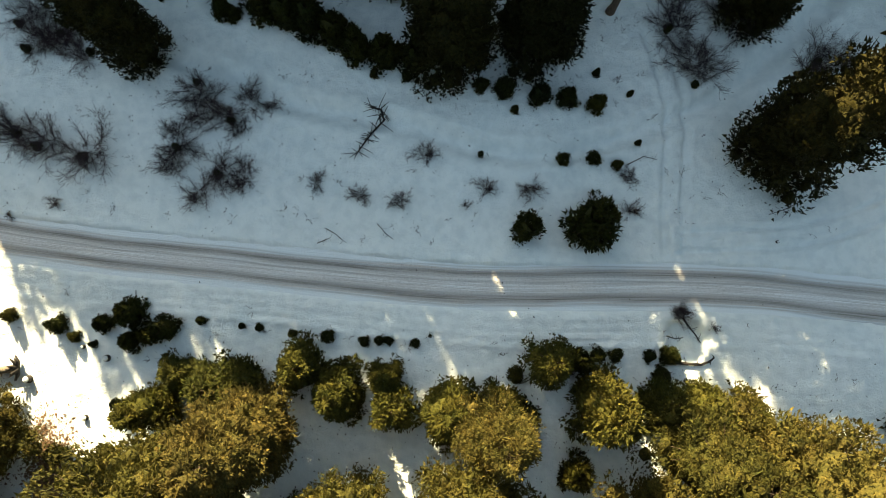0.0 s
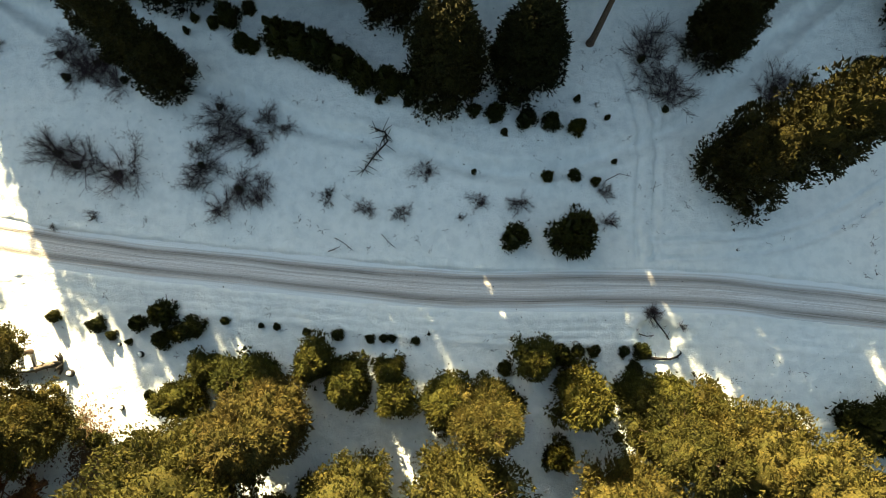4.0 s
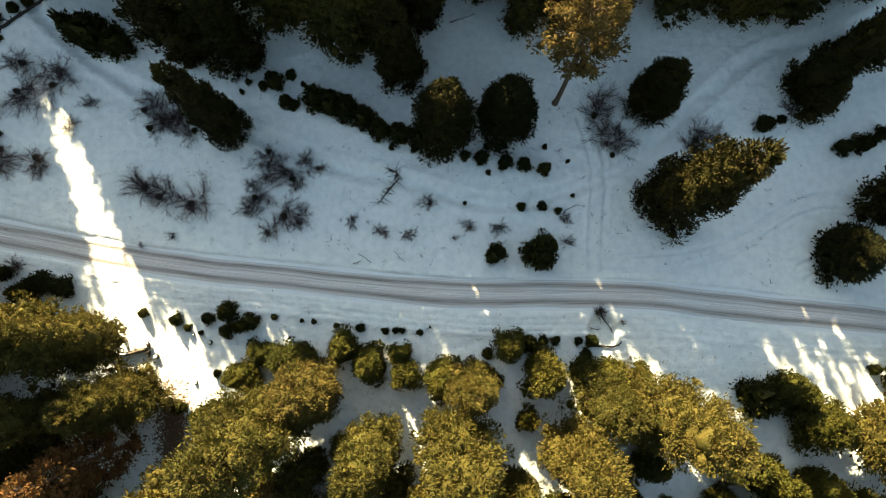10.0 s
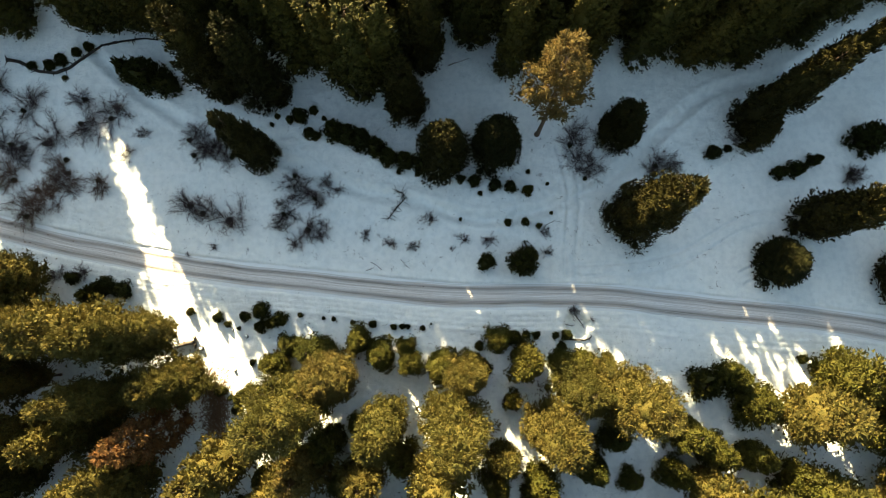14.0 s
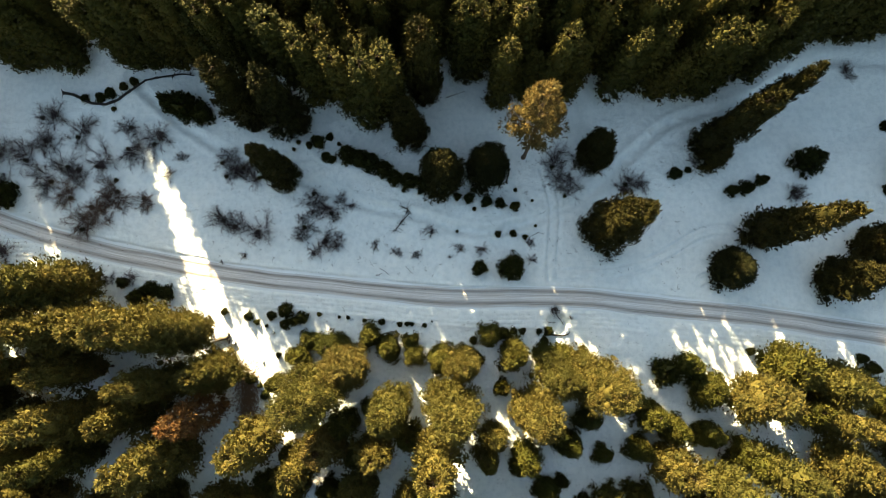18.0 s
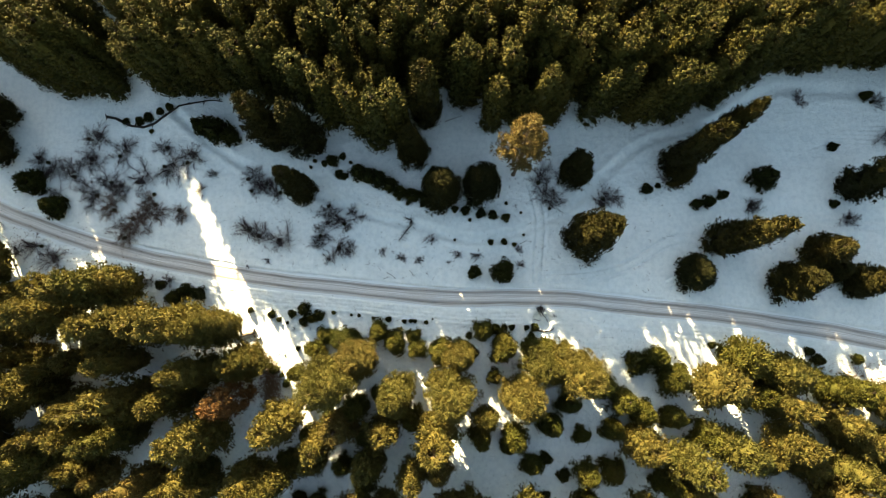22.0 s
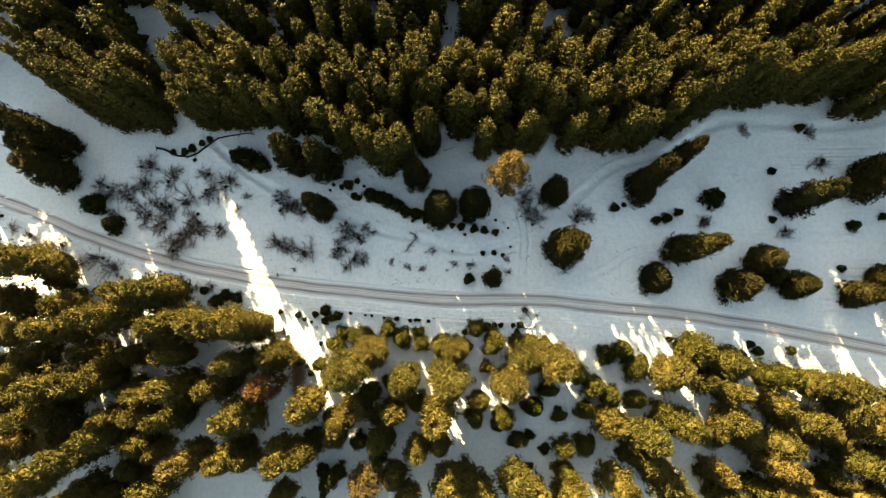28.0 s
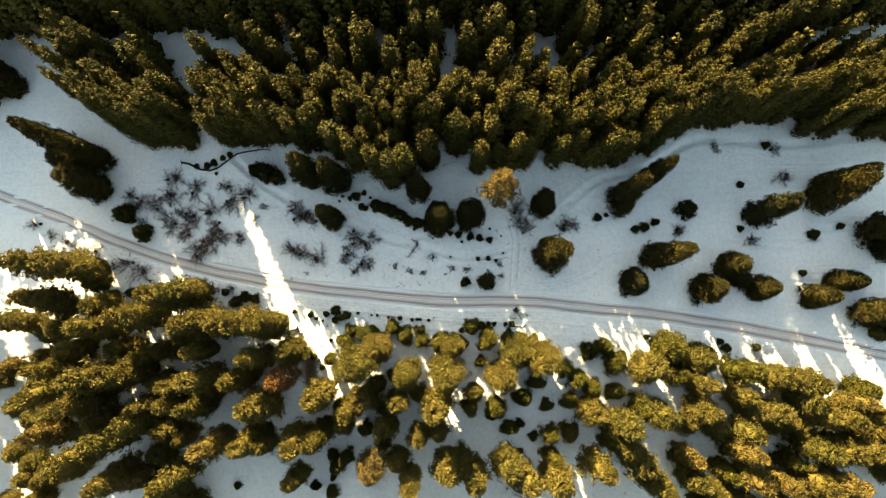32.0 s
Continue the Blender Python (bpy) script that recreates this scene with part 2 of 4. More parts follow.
NORTH_STAND += [(-9.8, 50.4, 23.8, 2.6), (-15.9, 50.2, 20.5, 1.5), (-19.7, 50.3, 22.3, 2), (-21.4, 47.5, 21.4, 3), (-34.5, 45.8, 23.1, 2.8), (-29.9, 48.1, 20.2, 2.4), (-29.3, 42.3, 22, 1.8), (-15, 40.9, 22.5, 2.5), (-32.8, 41, 20.8, 1.5), (-28.8, 36.4, 23.3, 2), (-25.8, 37.1, 22.5, 2.5), (-24.1, 38.5, 23.3, 2), (-20.8, 35.7, 23.3, 3), (-16.9, 32.5, 21.3, 2.8), (-14.7, 34, 21.5, 1.6), (-11.4, 31.1, 22.1, 2.6), (-7.1, 30.3, 23, 3.2), (-9.7, 28.7, 23.2, 2.4), (-2.1, 33.7, 21.6, 2.8), (-0.7, 57.6, 21.7, 2.5), (-4.6, 58.3, 21.5, 2.2), (-0.7, 50.2, 21.7, 1.4), (-4, 45.5, 22.1, 2.1), (-1.5, 46.6, 22.2, 1.8)]
NORTH_STAND += [(-4.9, 42, 24.4, 2.1), (1.7, 42.8, 21.8, 3.2), (6.9, 54.5, 22, 2.8), (11.2, 57.6, 22.8, 3), (14.6, 54.8, 21.3, 1.6), (11.8, 50.6, 21.9, 3.2), (17.7, 52.1, 22.3, 1.7), (17.3, 49.1, 23.1, 2.2), (5.7, 45.9, 21, 2.6), (8.5, 42.9, 23.7, 2.2), (20.9, 46, 21.9, 2), (24.5, 44.6, 22.5, 2.5), (27.7, 46.1, 23.1, 2.4), (16.1, 43.4, 23, 2.2), (17.3, 38.8, 23.4, 2.8), (22.8, 39.3, 22.5, 2.2), (11.5, 35.9, 22.3, 3), (20.9, 36, 22.6, 2.2), (5.4, 36, 21.3, 2), (15.6, 32.3, 23.5, 2.4), (8.9, 31.8, 21.5, 2.4), (25.1, 33.2, 21, 2.2), (30.7, 40.6, 24.4, 2.2), (36.1, 40.3, 22.2, 2.5)]
NORTH_STAND += [(28.5, 58.9, 21.1, 3), (30.9, 56.2, 24.2, 1.8), (41.9, 57.3, 22, 2.5), (40.1, 52.6, 23.4, 2.2), (44.8, 45.5, 21.5, 2.4), (41.3, 43.4, 22.1, 2.2), (43, 39.4, 20.6, 2), (41, 35.8, 20.4, 2.4), (38.4, 32.8, 21.3, 2.4), (34.7, 33.1, 22.2, 2.3), (53.2, 54.4, 23.1, 2.7), (60.5, 54.1, 24.7, 2.5), (66.9, 55.8, 21.3, 2.2), (67.4, 57.6, 23.3, 2.2), (72, 57.5, 21.7, 2.5), (76.8, 58.8, 22.1, 2.2), (80.7, 55.4, 20.8, 2.2), (57.9, 51.4, 20.8, 2.7), (51.5, 50.4, 21.5, 2.2), (62.7, 51.9, 21.1, 1.6), (68.3, 50.7, 22.3, 2), (74.9, 50.4, 21.6, 1.4), (82.7, 49.7, 23.6, 2), (49.8, 45.7, 22.5, 1.8)]
NORTH_STAND += [(52.9, 44, 22.5, 2.7), (76, 45.2, 23.4, 3), (82.8, 44.5, 22.8, 2), (67.9, 42.1, 22.3, 2.2), (73.6, 41.8, 22.2, 1.8), (79.5, 42.5, 22.2, 1.8), (79.3, 38.8, 23.4, 2), (83.9, 38.4, 23.1, 1.8)]
SOUTH_STAND = []
SOUTH_STAND += [(20.4, -8.9, 22, 3.4), (16.2, -8.6, 13, 2.9), (17.6, -6.4, 5.5, 2.2), (15, -6.2, 4.5, 1.8), (20.2, -6.8, 5, 1.8), (12.6, -13.2, 20, 3.6), (1.4, -12.2, 24, 3.6), (-0.1, -17.8, 25, 3.2), (10.7, -5.9, 10, 2.4), (7.5, -3.4, 5, 1.7), (42.8, -11.6, 13, 3.8), (37.3, -10.6, 8, 2.6), (35.2, -7.5, 6, 2), (53.2, -9.8, 12, 3.6), (47.9, -7.7, 10, 3.5), (36.7, -22.4, 19, 3)]
SOUTH_STAND += [(31.2, -20.1, 14, 3), (43.3, -20.2, 17, 3.2), (42, -19.5, 11, 2.6), (37, -16.7, 7, 2), (29.3, -14, 8, 2.2), (31.9, -16.1, 9, 2.2), (27.5, -18.8, 8, 1.8), (26.3, -11.9, 6, 2), (20.9, -14.9, 7, 1.9), (17.7, -18.1, 9, 2), (12, -19.7, 9, 2.2), (23, -19.9, 4, 1.4), (3, -7.6, 12, 2.4), (0.2, -6.6, 5, 2.2), (4.2, -6.3, 4, 1.7)]
SOUTH_STAND += [(6.8, -19.9, 11, 1.9), (7.3, -16.8, 12, 2), (15, -24.3, 6, 1.8), (23.5, -25.6, 7, 2), (27.5, -25.1, 7, 2), (23.5, -29.9, 10, 2.2), (13.7, -30.1, 18, 3.4), (4.9, -29.8, 15, 2.6), (7, -31.8, 20, 3), (1.9, -30.4, 20, 3.4), (16.8, -32.5, 20, 2.8), (23.2, -32.7, 20, 3.4), (31, -30.2, 18, 3), (37.7, -27.2, 14, 2.8), (40, -29.9, 16, 3), (35.1, -26.4, 10, 2.2), (-16.2, -10.1, 25, 3.6), (-12.3, -7.8, 14, 3.6), (-6.2, -12.2, 19, 3), (-9.8, -3.6, 6, 1.8), (-7, -5.1, 6.5, 2), (-3.5, -6.1, 5.5, 1.6), (-3.9, -4.3, 4, 1.3), (-18.5, -4.2, 3, 1.6)]
SOUTH_STAND += [(-15.9, -5, 4, 2), (-13.7, -4.9, 4, 1.8), (-19.9, -6.4, 6, 1.8), (-23.8, -16.2, 20, 3.2), (-29.6, -8.2, 15, 2.6), (-30.3, -7.6, 16, 2.6), (-38.5, -2.1, 23, 3.4), (-34.7, -2.4, 22, 3.2), (-33.4, -2.9, 19, 2.8), (-35, -9.3, 22, 2.6), (-35.1, -18.5, 23, 3.6), (-39.5, -12.6, 14, 2.6), (-14.5, -17.4, 15, 2.6), (-17.8, -19.8, 15, 2.6), (-19.1, -23, 13, 2.2), (-12.9, -15, 10, 2), (-8.6, -18.6, 14, 2.6), (-10.2, -23.4, 14, 2.6), (-4.4, -17, 10, 2), (-3.7, -25, 14, 2.4), (0.1, -24.3, 12, 2.2), (-20.9, -31.9, 8, 1.6), (-23.7, -23.7, 6, 2)]
SOUTH_STAND += [(-19.1, -30, 9, 1.6), (-35.2, -26.8, 14, 2.4), (-36.4, -24.3, 13, 2), (-28.8, -25.2, 18, 3.2), (-24.8, -25.4, 17, 2.8), (-28, -32.8, 16, 2.4), (-37.2, -25.1, 18, 3), (-5.6, -33.1, 18, 2.6), (-8.2, -29.6, 12, 2.4), (-75.2, 9.2, 22, 3.6), (-80.5, 9.6, 22, 3.4), (-72.8, 8.6, 15, 3), (-73.7, 5.9, 8, 2), (-52, 3.4, 20, 3.6), (-50.7, 3.9, 14, 3), (-55.2, 2.9, 21, 3.2), (-71.5, 3.1, 4, 2), (-59.2, -0.8, 20, 3.2), (-61.9, -1, 22, 3), (-69.1, -3, 22, 3), (-67.1, -2.6, 18, 3), (-69.5, 1.2, 16, 3), (-48.2, -2.1, 22, 3.4), (-46.7, -1.6, 18, 3)]
SOUTH_STAND += [(-42.7, -2.6, 20, 3), (-47.7, -7.9, 20, 2.2), (-75.8, -10.7, 22, 2.6), (-66.8, -13.1, 23, 3.6), (-62.3, -11.8, 22, 3.4), (-60.9, -12.1, 18, 3), (-69.6, -16.6, 23, 3.2), (-74.5, -7.6, 14, 2.8), (-64.6, -7.1, 14, 2.6), (-59.6, -9.1, 16, 2.2), (-56.6, -7.8, 12, 2.4), (-46.3, -13.2, 23, 3), (-51.4, -14.6, 20, 2.6), (-51.5, -17.6, 20, 2.6), (-47.4, -18.5, 21, 2.6), (-40.8, -13.8, 18, 2.6), (-45.4, -15.3, 14, 2.4), (-58.1, -18.4, 18, 2.4), (-59.1, -22.1, 23, 3), (-64.4, -24.8, 24, 3.2), (-68.7, -27, 25, 3), (-43.5, -25.5, 21, 3.2), (-63.1, -31.9, 22, 3.2), (-50.9, -32, 22, 3)]
SOUTH_STAND += [(-78.3, -25, 18, 3), (-77.5, -15.2, 22, 3), (-79.6, 2.2, 20, 3), (-84.9, -2.1, 14, 2.6), (-54.9, -23.8, 14, 2.8), (-67, -21.3, 16, 3), (-52.4, -25.2, 12, 2.4), (-59.8, -33.2, 14, 2.6), (-79.1, 1.4, 12, 2.4), (53.1, -14.6, 13, 2.8), (49.9, -13.3, 10, 2.4), (53, -19.8, 14, 3), (61.6, -12.4, 8, 2.6), (64.1, -12.6, 11, 2.8), (61.1, -17.5, 12, 2.6), (68.6, -13.7, 12, 3), (71.8, -14.8, 12, 2.6), (74.6, -14.7, 13, 3.2), (63.7, -20.2, 12, 2.8), (67.1, -20.4, 14, 2.8), (61.4, -24.1, 14, 2.6), (59.3, -27.6, 17, 2.6), (50, -29.4, 6, 2), (50.7, -33.6, 5, 1.6)]
SOUTH_STAND += [(49.8, -29.3, 14, 2.4), (50.4, -33, 16, 2.6), (61.1, -32, 16, 2.8), (75.2, -20.8, 15, 3.2), (79.5, -21.3, 15, 2.8), (73.8, -18.3, 14, 3), (86.3, -16.1, 10, 2.6), (82.5, -18.9, 14, 2.6), (84.9, -20.3, 15, 2.6), (74.2, -26.9, 16, 3), (78.8, -27.2, 17, 3), (82.6, -26.7, 17, 3), (84.7, -22.9, 15, 2.6), (71.3, -30.3, 10, 2.2), (67.8, -33.5, 14, 2.4), (73.7, -33, 16, 3), (77.7, -33, 18, 3), (42.7, -33.5, 17, 2.8), (58, -32.1, 11, 2.4)]
GLADE_TREES = []
GLADE_TREES += [(12.8, 23, 24, 3.6), (23.9, 11.8, 21.5, 3.5), (45.2, 28.5, 20.5, 2.4), (39.4, 24.7, 22, 2.5), (-27.8, 29.3, 21.5, 3.2), (-22, 28.8, 20.5, 3.2), (-22.8, 20, 17, 2.5), (-4.3, 26.7, 14.7, 2.9), (0.5, 19.6, 13.5, 3.2), (7.2, 20.8, 10.5, 3.3), (46.8, 11.4, 22, 3.2), (57, 4.4, 11.5, 3.5), (-1.6, 32.9, 25, 2.6), (23, 23.5, 9, 3), (40.5, 23.7, 6, 3), (42.2, 6, 6, 3.4), (62.5, 9.6, 9, 3.2), (64.4, 6.9, 6, 2.4)]
GLADE_TREES += [(68.5, 4.7, 9, 3.2), (68.2, 20.2, 20.5, 2.7), (82.5, 24.2, 20, 3.6), (84.5, 26.7, 18, 3), (94.1, 16.9, 20, 4), (95.6, 13.2, 14, 3), (79.8, 2.8, 10.7, 3), (90.3, -0.5, 14, 3.2), (84.8, 5.9, 7, 2.6), (88.1, 6.2, 7, 2.6), (95.4, -0.8, 10, 3), (-75.7, 34.2, 20, 3.1), (-83.1, 37.3, 20, 3.1), (-75.3, 27.6, 17, 3.3), (-96.6, 51, 14, 2.8), (-98.8, 53.8, 13, 2.8), (-80.1, 32.2, 12, 3)]
YOUNG_FIRS = []
YOUNG_FIRS += [(2.8, 17, 0.72), (4.6, 16.7, 0.98), (7.1, 16.1, 0.98), (9.2, 15.9, 0.92), (11.4, 15.5, 0.86), (11.5, 18, 0.35), (14, 16.4, 0.25), (5.3, 15.1, 0.37), (6.4, 17.7, 0.41), (2.8, 11.8, 0.29), (8.9, 11.3, 0.61), (11.1, 11.4, 0.65), (12.8, 11, 0.49), (14.4, 12.6, 0.29), (5.9, 6.1, 1.27), (10.9, 6.3, 2.15), (-18.1, 25.3, 1.22), (-17, 23.1, 0.9), (-15.9, 22.8, 0.72), (-13.6, 23.3, 1.58), (-11.7, 22.5, 1.72), (-9.9, 21.8, 1.72), (-8.1, 20.9, 1.43), (-6.3, 19.6, 1.43)]
YOUNG_FIRS += [(-4.1, 19.2, 1.5), (-2, 18.8, 1.58), (-19.5, 24.9, 0.64), (-21.2, 25.5, 0.43), (-21.9, 24.4, 0.36), (-16.4, 26.2, 0.72), (-14.9, 25.1, 0.36), (-5.2, 17.9, 0.36), (-2.7, 17.7, 0.5), (0.1, 22, 2.6), (7.1, 21.6, 2.6), (54.2, 21.9, 2.35), (43.2, 17.7, 1.12), (45.1, 18.1, 1.24), (47.6, 19.2, 0.99), (66.5, 27.4, 0.87), (65.9, 17.6, 0.87), (81.3, 16.2, 1.36), (78.6, 7.9, 0.87), (52.8, 13.9, 1.12), (35.1, 20.3, 1.12), (37.1, 20.9, 0.62), (-38.3, 30.5, 2.48), (-40.3, 31.5, 1.86)]
YOUNG_FIRS += [(-35.8, 29.6, 1.86), (-69.7, 21.8, 2.85), (-65, 17.7, 2.23), (87.5, 18.1, 0.87), (72.5, 36.2, 0.99), (26, 9.2, 0.25), (-31.4, -0.1, 0.61), (-27.7, -0.7, 0.78), (-26.6, -1.6, 0.53), (-25.1, -2.1, 0.31), (-24.5, -0.5, 0.78), (-22.3, 0, 1.27), (-19.8, -0.9, 1.15), (-22.4, -1.9, 0.92), (-21.1, -1.3, 0.82), (-17.4, -0.4, 0.41), (-14.5, -0.8, 0.29), (-13.2, -0.9, 0.37), (-10.7, -1.3, 0.37), (-8.2, -1.5, 0.61), (-5.6, -1.9, 0.49), (-4.5, -1.8, 0.45), (-3.9, -1.8, 0.41), (-2, -2, 0.41)]
YOUNG_FIRS += [(-0.9, -1.5, 0.16), (-23.2, -6.3, 0.51), (-25.9, -10.7, 0.45), (5.1, -4.2, 0.7), (9.5, -3.2, 1.15), (10.9, -2.8, 0.7), (12.3, -2.8, 0.61), (14.6, -2.9, 0.53), (16, -2.8, 0.74), (15.4, -4.2, 0.74), (18.1, -5.2, 0.51), (19.2, -5.2, 0.16), (2.2, -7, 1.84), (5.3, -7, 1.51), (-46.5, 4.3, 0.99), (-42, 3.3, 1.36), (-40.1, 2.7, 1.36), (-44.3, 2.1, 1.61), (31.9, -8.4, 2.23), (61.4, -7.9, 1.12), (60.3, -6.7, 0.87), (44.8, -5.7, 0.74), (52.1, -5.8, 0.5), (67.9, -7.9, 0.99)]
YOUNG_FIRS += [(93.1, -4.7, 2.48), (17.3, -23.7, 1.24), (20.2, -26.1, 1.24), (11.3, -22, 1.49), (-22.1, -30.1, 1.61), (-22.2, -34.9, 0.87), (-26.9, -9.8, 0.87), (-25, -12, 0.74), (17.2, -29.6, 0.99), (75.1, -36.1, 1.86), (-25.7, -36.5, 1.24), (-26, -20.3, 1.24), (-42.5, -36.7, 0.99), (9.1, -10.8, 1.49), (-66.2, 4, 1.86)]
BARE_SHRUBS = []
BARE_SHRUBS += [(-29.9, 12.9, 2.45), (-32.1, 13.5, 2.05), (-26.6, 12, 2.45), (-19.7, 12.4, 1.64), (-20.2, 11.1, 1.43), (-16.4, 10.9, 1.84), (-18.4, 9, 1.43), (-14.9, 10.2, 1.43), (-18.4, 16.7, 2.05), (-16.2, 15, 1.84), (-18.3, 14.8, 1.43), (-14.5, 16.3, 1.43), (-30.8, 21.3, 2.05), (-27.6, 19.7, 1.64), (-1.2, 11.6, 1.13), (-6.1, 8.7, 0.92), (-3.2, 8.3, 0.92), (6.6, 9.1, 1.02), (3.1, 9.1, 0.92), (17.6, 21.7, 2.86), (19.1, 18.6, 2.45), (22.6, 22.1, 2.66), (27.3, 18.3, 2.05), (29.4, 18.9, 2.05), (13.6, 10.1, 0.92), (13.7, 7.6, 0.82)]
BARE_SHRUBS += [(1.7, 8, 0.41), (24.7, 9, 0.82), (-15.5, 13.9, 1.02), (-12.8, 15.8, 0.82), (-28.9, 8.2, 0.61), (-9.3, 9.8, 0.82), (-31.9, 23.3, 1.97), (-30.3, 21, 1.79), (-28.8, 21.3, 1.43), (-20.1, 13.9, 1.07), (-38.9, 23.3, 1.07), (-41, 20.3, 1.25), (-45.5, 4.8, 1.43), (-32.2, 7.3, 0.36), (52.9, 17.3, 1.61), (-66.5, 24.5, 2.11), (-59, 29.3, 2.97), (-54.4, 27.3, 2.73), (-60.1, 25.5, 2.73), (-57.1, 21.9, 2.85), (-51.1, 22.8, 2.73), (-69.1, 25.5, 2.11), (-63.2, 23.9, 2.73), (-53.2, 13.3, 2.73), (-48.9, 16.5, 2.73), (-51.4, 14.6, 2.48)]
BARE_SHRUBS += [(-43.8, 16.4, 1.73), (-45.8, 24.7, 2.85), (-42.3, 26, 2.73), (-49.6, 18.7, 1.86), (-59.8, 19.7, 2.73), (-54.1, 20.3, 2.11), (-68.9, 10.9, 2.23), (-65.6, 8.4, 2.73), (-49.1, 4.6, 1.36), (-79.3, 14.1, 1.73), (-76.1, 13.5, 1.61), (-90.5, 19.3, 1.61), (61.4, 35.7, 1.49), (74.4, 35.2, 1.73), (52.5, 17.5, 1.36), (75.8, 28.4, 2.11), (-55.9, 17.8, 2.48), (-47.4, 27.9, 1.86), (-66.2, 19.7, 1.61), (-72.1, 10.3, 1.36), (-82.6, 15.4, 1.61), (38, 22.2, 0.99), (68.2, 15.1, 1.86), (-86.5, 17.3, 1.49)]
ROAD_LINE = []
ROAD_LINE += [(-99.24, 26.38), (-92.55, 24), (-85.88, 21.37), (-79.27, 18.88), (-72.68, 16.03), (-66.14, 13.45), (-59.68, 11.39), (-53.26, 9.72), (-46.89, 8.44), (-32.85, 5.51), (-26.44, 4.86), (-20.08, 4.14), (-13.79, 3.46), (-7.56, 2.79), (-1.39, 2.21), (4.73, 1.76), (10.82, 2), (16.87, 2.19), (22.07, 1.86), (26.83, 1.38), (31.15, 0.85), (45.83, -0.8), (57.83, -2.53), (69.73, -4.49), (81.51, -6.91), (95.27, -9.79)]
OLD_PATH = []
OLD_PATH += [(-49.25, 37.21), (-39.51, 28.47), (-33.26, 24.57), (-14.74, 17.35), (-12.11, 16), (-9.09, 15.09), (-6.11, 14.76), (-3.55, 14.4), (0.67, 12.85), (4.02, 11.53), (7.35, 11.3), (12.38, 12.77), (16.58, 14.04), (21.71, 16.61), (34.87, 28.77), (45.93, 30.99), (57.42, 38.09), (78.41, 35.94), (98.43, 39.6)]
CAR_LOOP = []
CAR_LOOP += [(16, 5.16), (26.66, 5.51), (33.86, 8.02), (36.84, 10.9), (39.74, 11.98), (43.32, 12.48), (45.37, 11.25), (45.86, 8), (37.16, 3.73)]
SIDE_TRACK = []
SIDE_TRACK += [(16.94, 3.54), (16.75, 5.59), (16.75, 8.5), (17.07, 11.04), (18.08, 14.9), (16.78, 18.41), (15.69, 22.9)]
RIGHT_TRACK = []
RIGHT_TRACK += [(75.92, -1.38), (85.1, 9.53), (91.02, 8.28), (96.23, 13.16), (89.57, 20.65), (76.9, 13.27), (58.77, 15.86), (56.7, 23.4), (64.29, 27.14), (84.3, 32.05)]

road_x = np.arange(-260.0, 260.01, 0.5)
road_pts = np.array([(-260, 80), (-140, 42)] + ROAD_LINE + [(140, -18), (260, -40)])
road_y = np.interp(road_x, road_pts[:, 0], road_pts[:, 1])
for _ in range(3):
    road_y = np.convolve(np.pad(road_y, 8, "edge"), np.ones(17) / 17, "valid")
road_slope = np.gradient(road_y, road_x)


def road_offset(x, y):
    """Signed distance north of the road's middle."""
    return (y - np.interp(x, road_x, road_y)) / np.sqrt(1 + np.interp(x, road_x, road_slope) ** 2)


def smooth_line(pts, step=0.5):
    p = np.array(pts)
    s = np.concatenate([[0], np.cumsum(np.hypot(*np.diff(p, axis=0).T))])
    q = np.arange(0, s[-1], step)
    xy = np.stack([np.interp(q, s, p[:, k]) for k in (0, 1)], 1)
    for _ in range(3):
        for k in (0, 1):
            xy[:, k] = np.convolve(np.pad(xy[:, k], 5, "edge"), np.ones(11) / 11, "valid")
    return xy


def line_distance(x, y, line, reach=2.5):
    """Distance to a line and the side of it, for places near it."""
    out = np.full(x.shape, 9.0)
    t = np.gradient(line, axis=0)
    t /= np.linalg.norm(t, axis=1)[:, None] + 1e-9
    for (px, py), (tx, ty) in zip(line, t):
        near = (abs(x - px) < reach) & (abs(y - py) < reach)
        if near.any():
            dx, dy = x[near] - px, y[near] - py
            along, side = dx * tx + dy * ty, -dx * ty + dy * tx
            side = np.where(abs(along) < 0.6, side, 9.0)
            cur = out[near]
            out[near] = np.where(abs(side) < abs(cur), side, cur)
    return out


def base_height(x, y):
    x, y = np.asarray(x, float), np.asarray(y, float)
    z = 0.02 * x
    z = z + 0.30 * spread(x / 14, y / 14, 3) + 0.10 * spread(x / 4.5, y / 4.5, 5)
    d = road_offset(x, y)
    flat = np.exp(-(d / 3.2) ** 2)
    z = z * (1 - flat) + flat * 0.02 * x
    return z


def snow_height(x, y):
    x, y = np.asarray(x, float), np.asarray(y, float)
    d = road_offset(x, y)
    z = base_height(x, y)
    z = z + 0.08 * spread(x / 1.7, y / 1.1, 7) + 0.05 * spread(x / 0.6, y / 0.6, 9)
    # the ploughed bank beside the road, with lumps
    for centre, wide, high in ((1.95, 0.30, 0.13), (-2.05, 0.36, 0.14), (-2.7, 0.18, 0.15), (-3.3, 0.2, 0.14), (-4.0, 0.25, 0.12), (2.6, 0.2, 0.06)):
        lump = 1 + 0.7 * spread(x / 0.8, y / 0.6, 11) + 0.4 * spread(x / 5, y / 2, 12)
        z = z + high * lump * np.exp(-((d - centre - 0.25 * spread(x / 6, 0 * y, 13)) / wide) ** 2)
    return z - 0.30 / (1 + np.exp(np.clip((abs(d) - 1.62) / 0.05, -50, 50)))


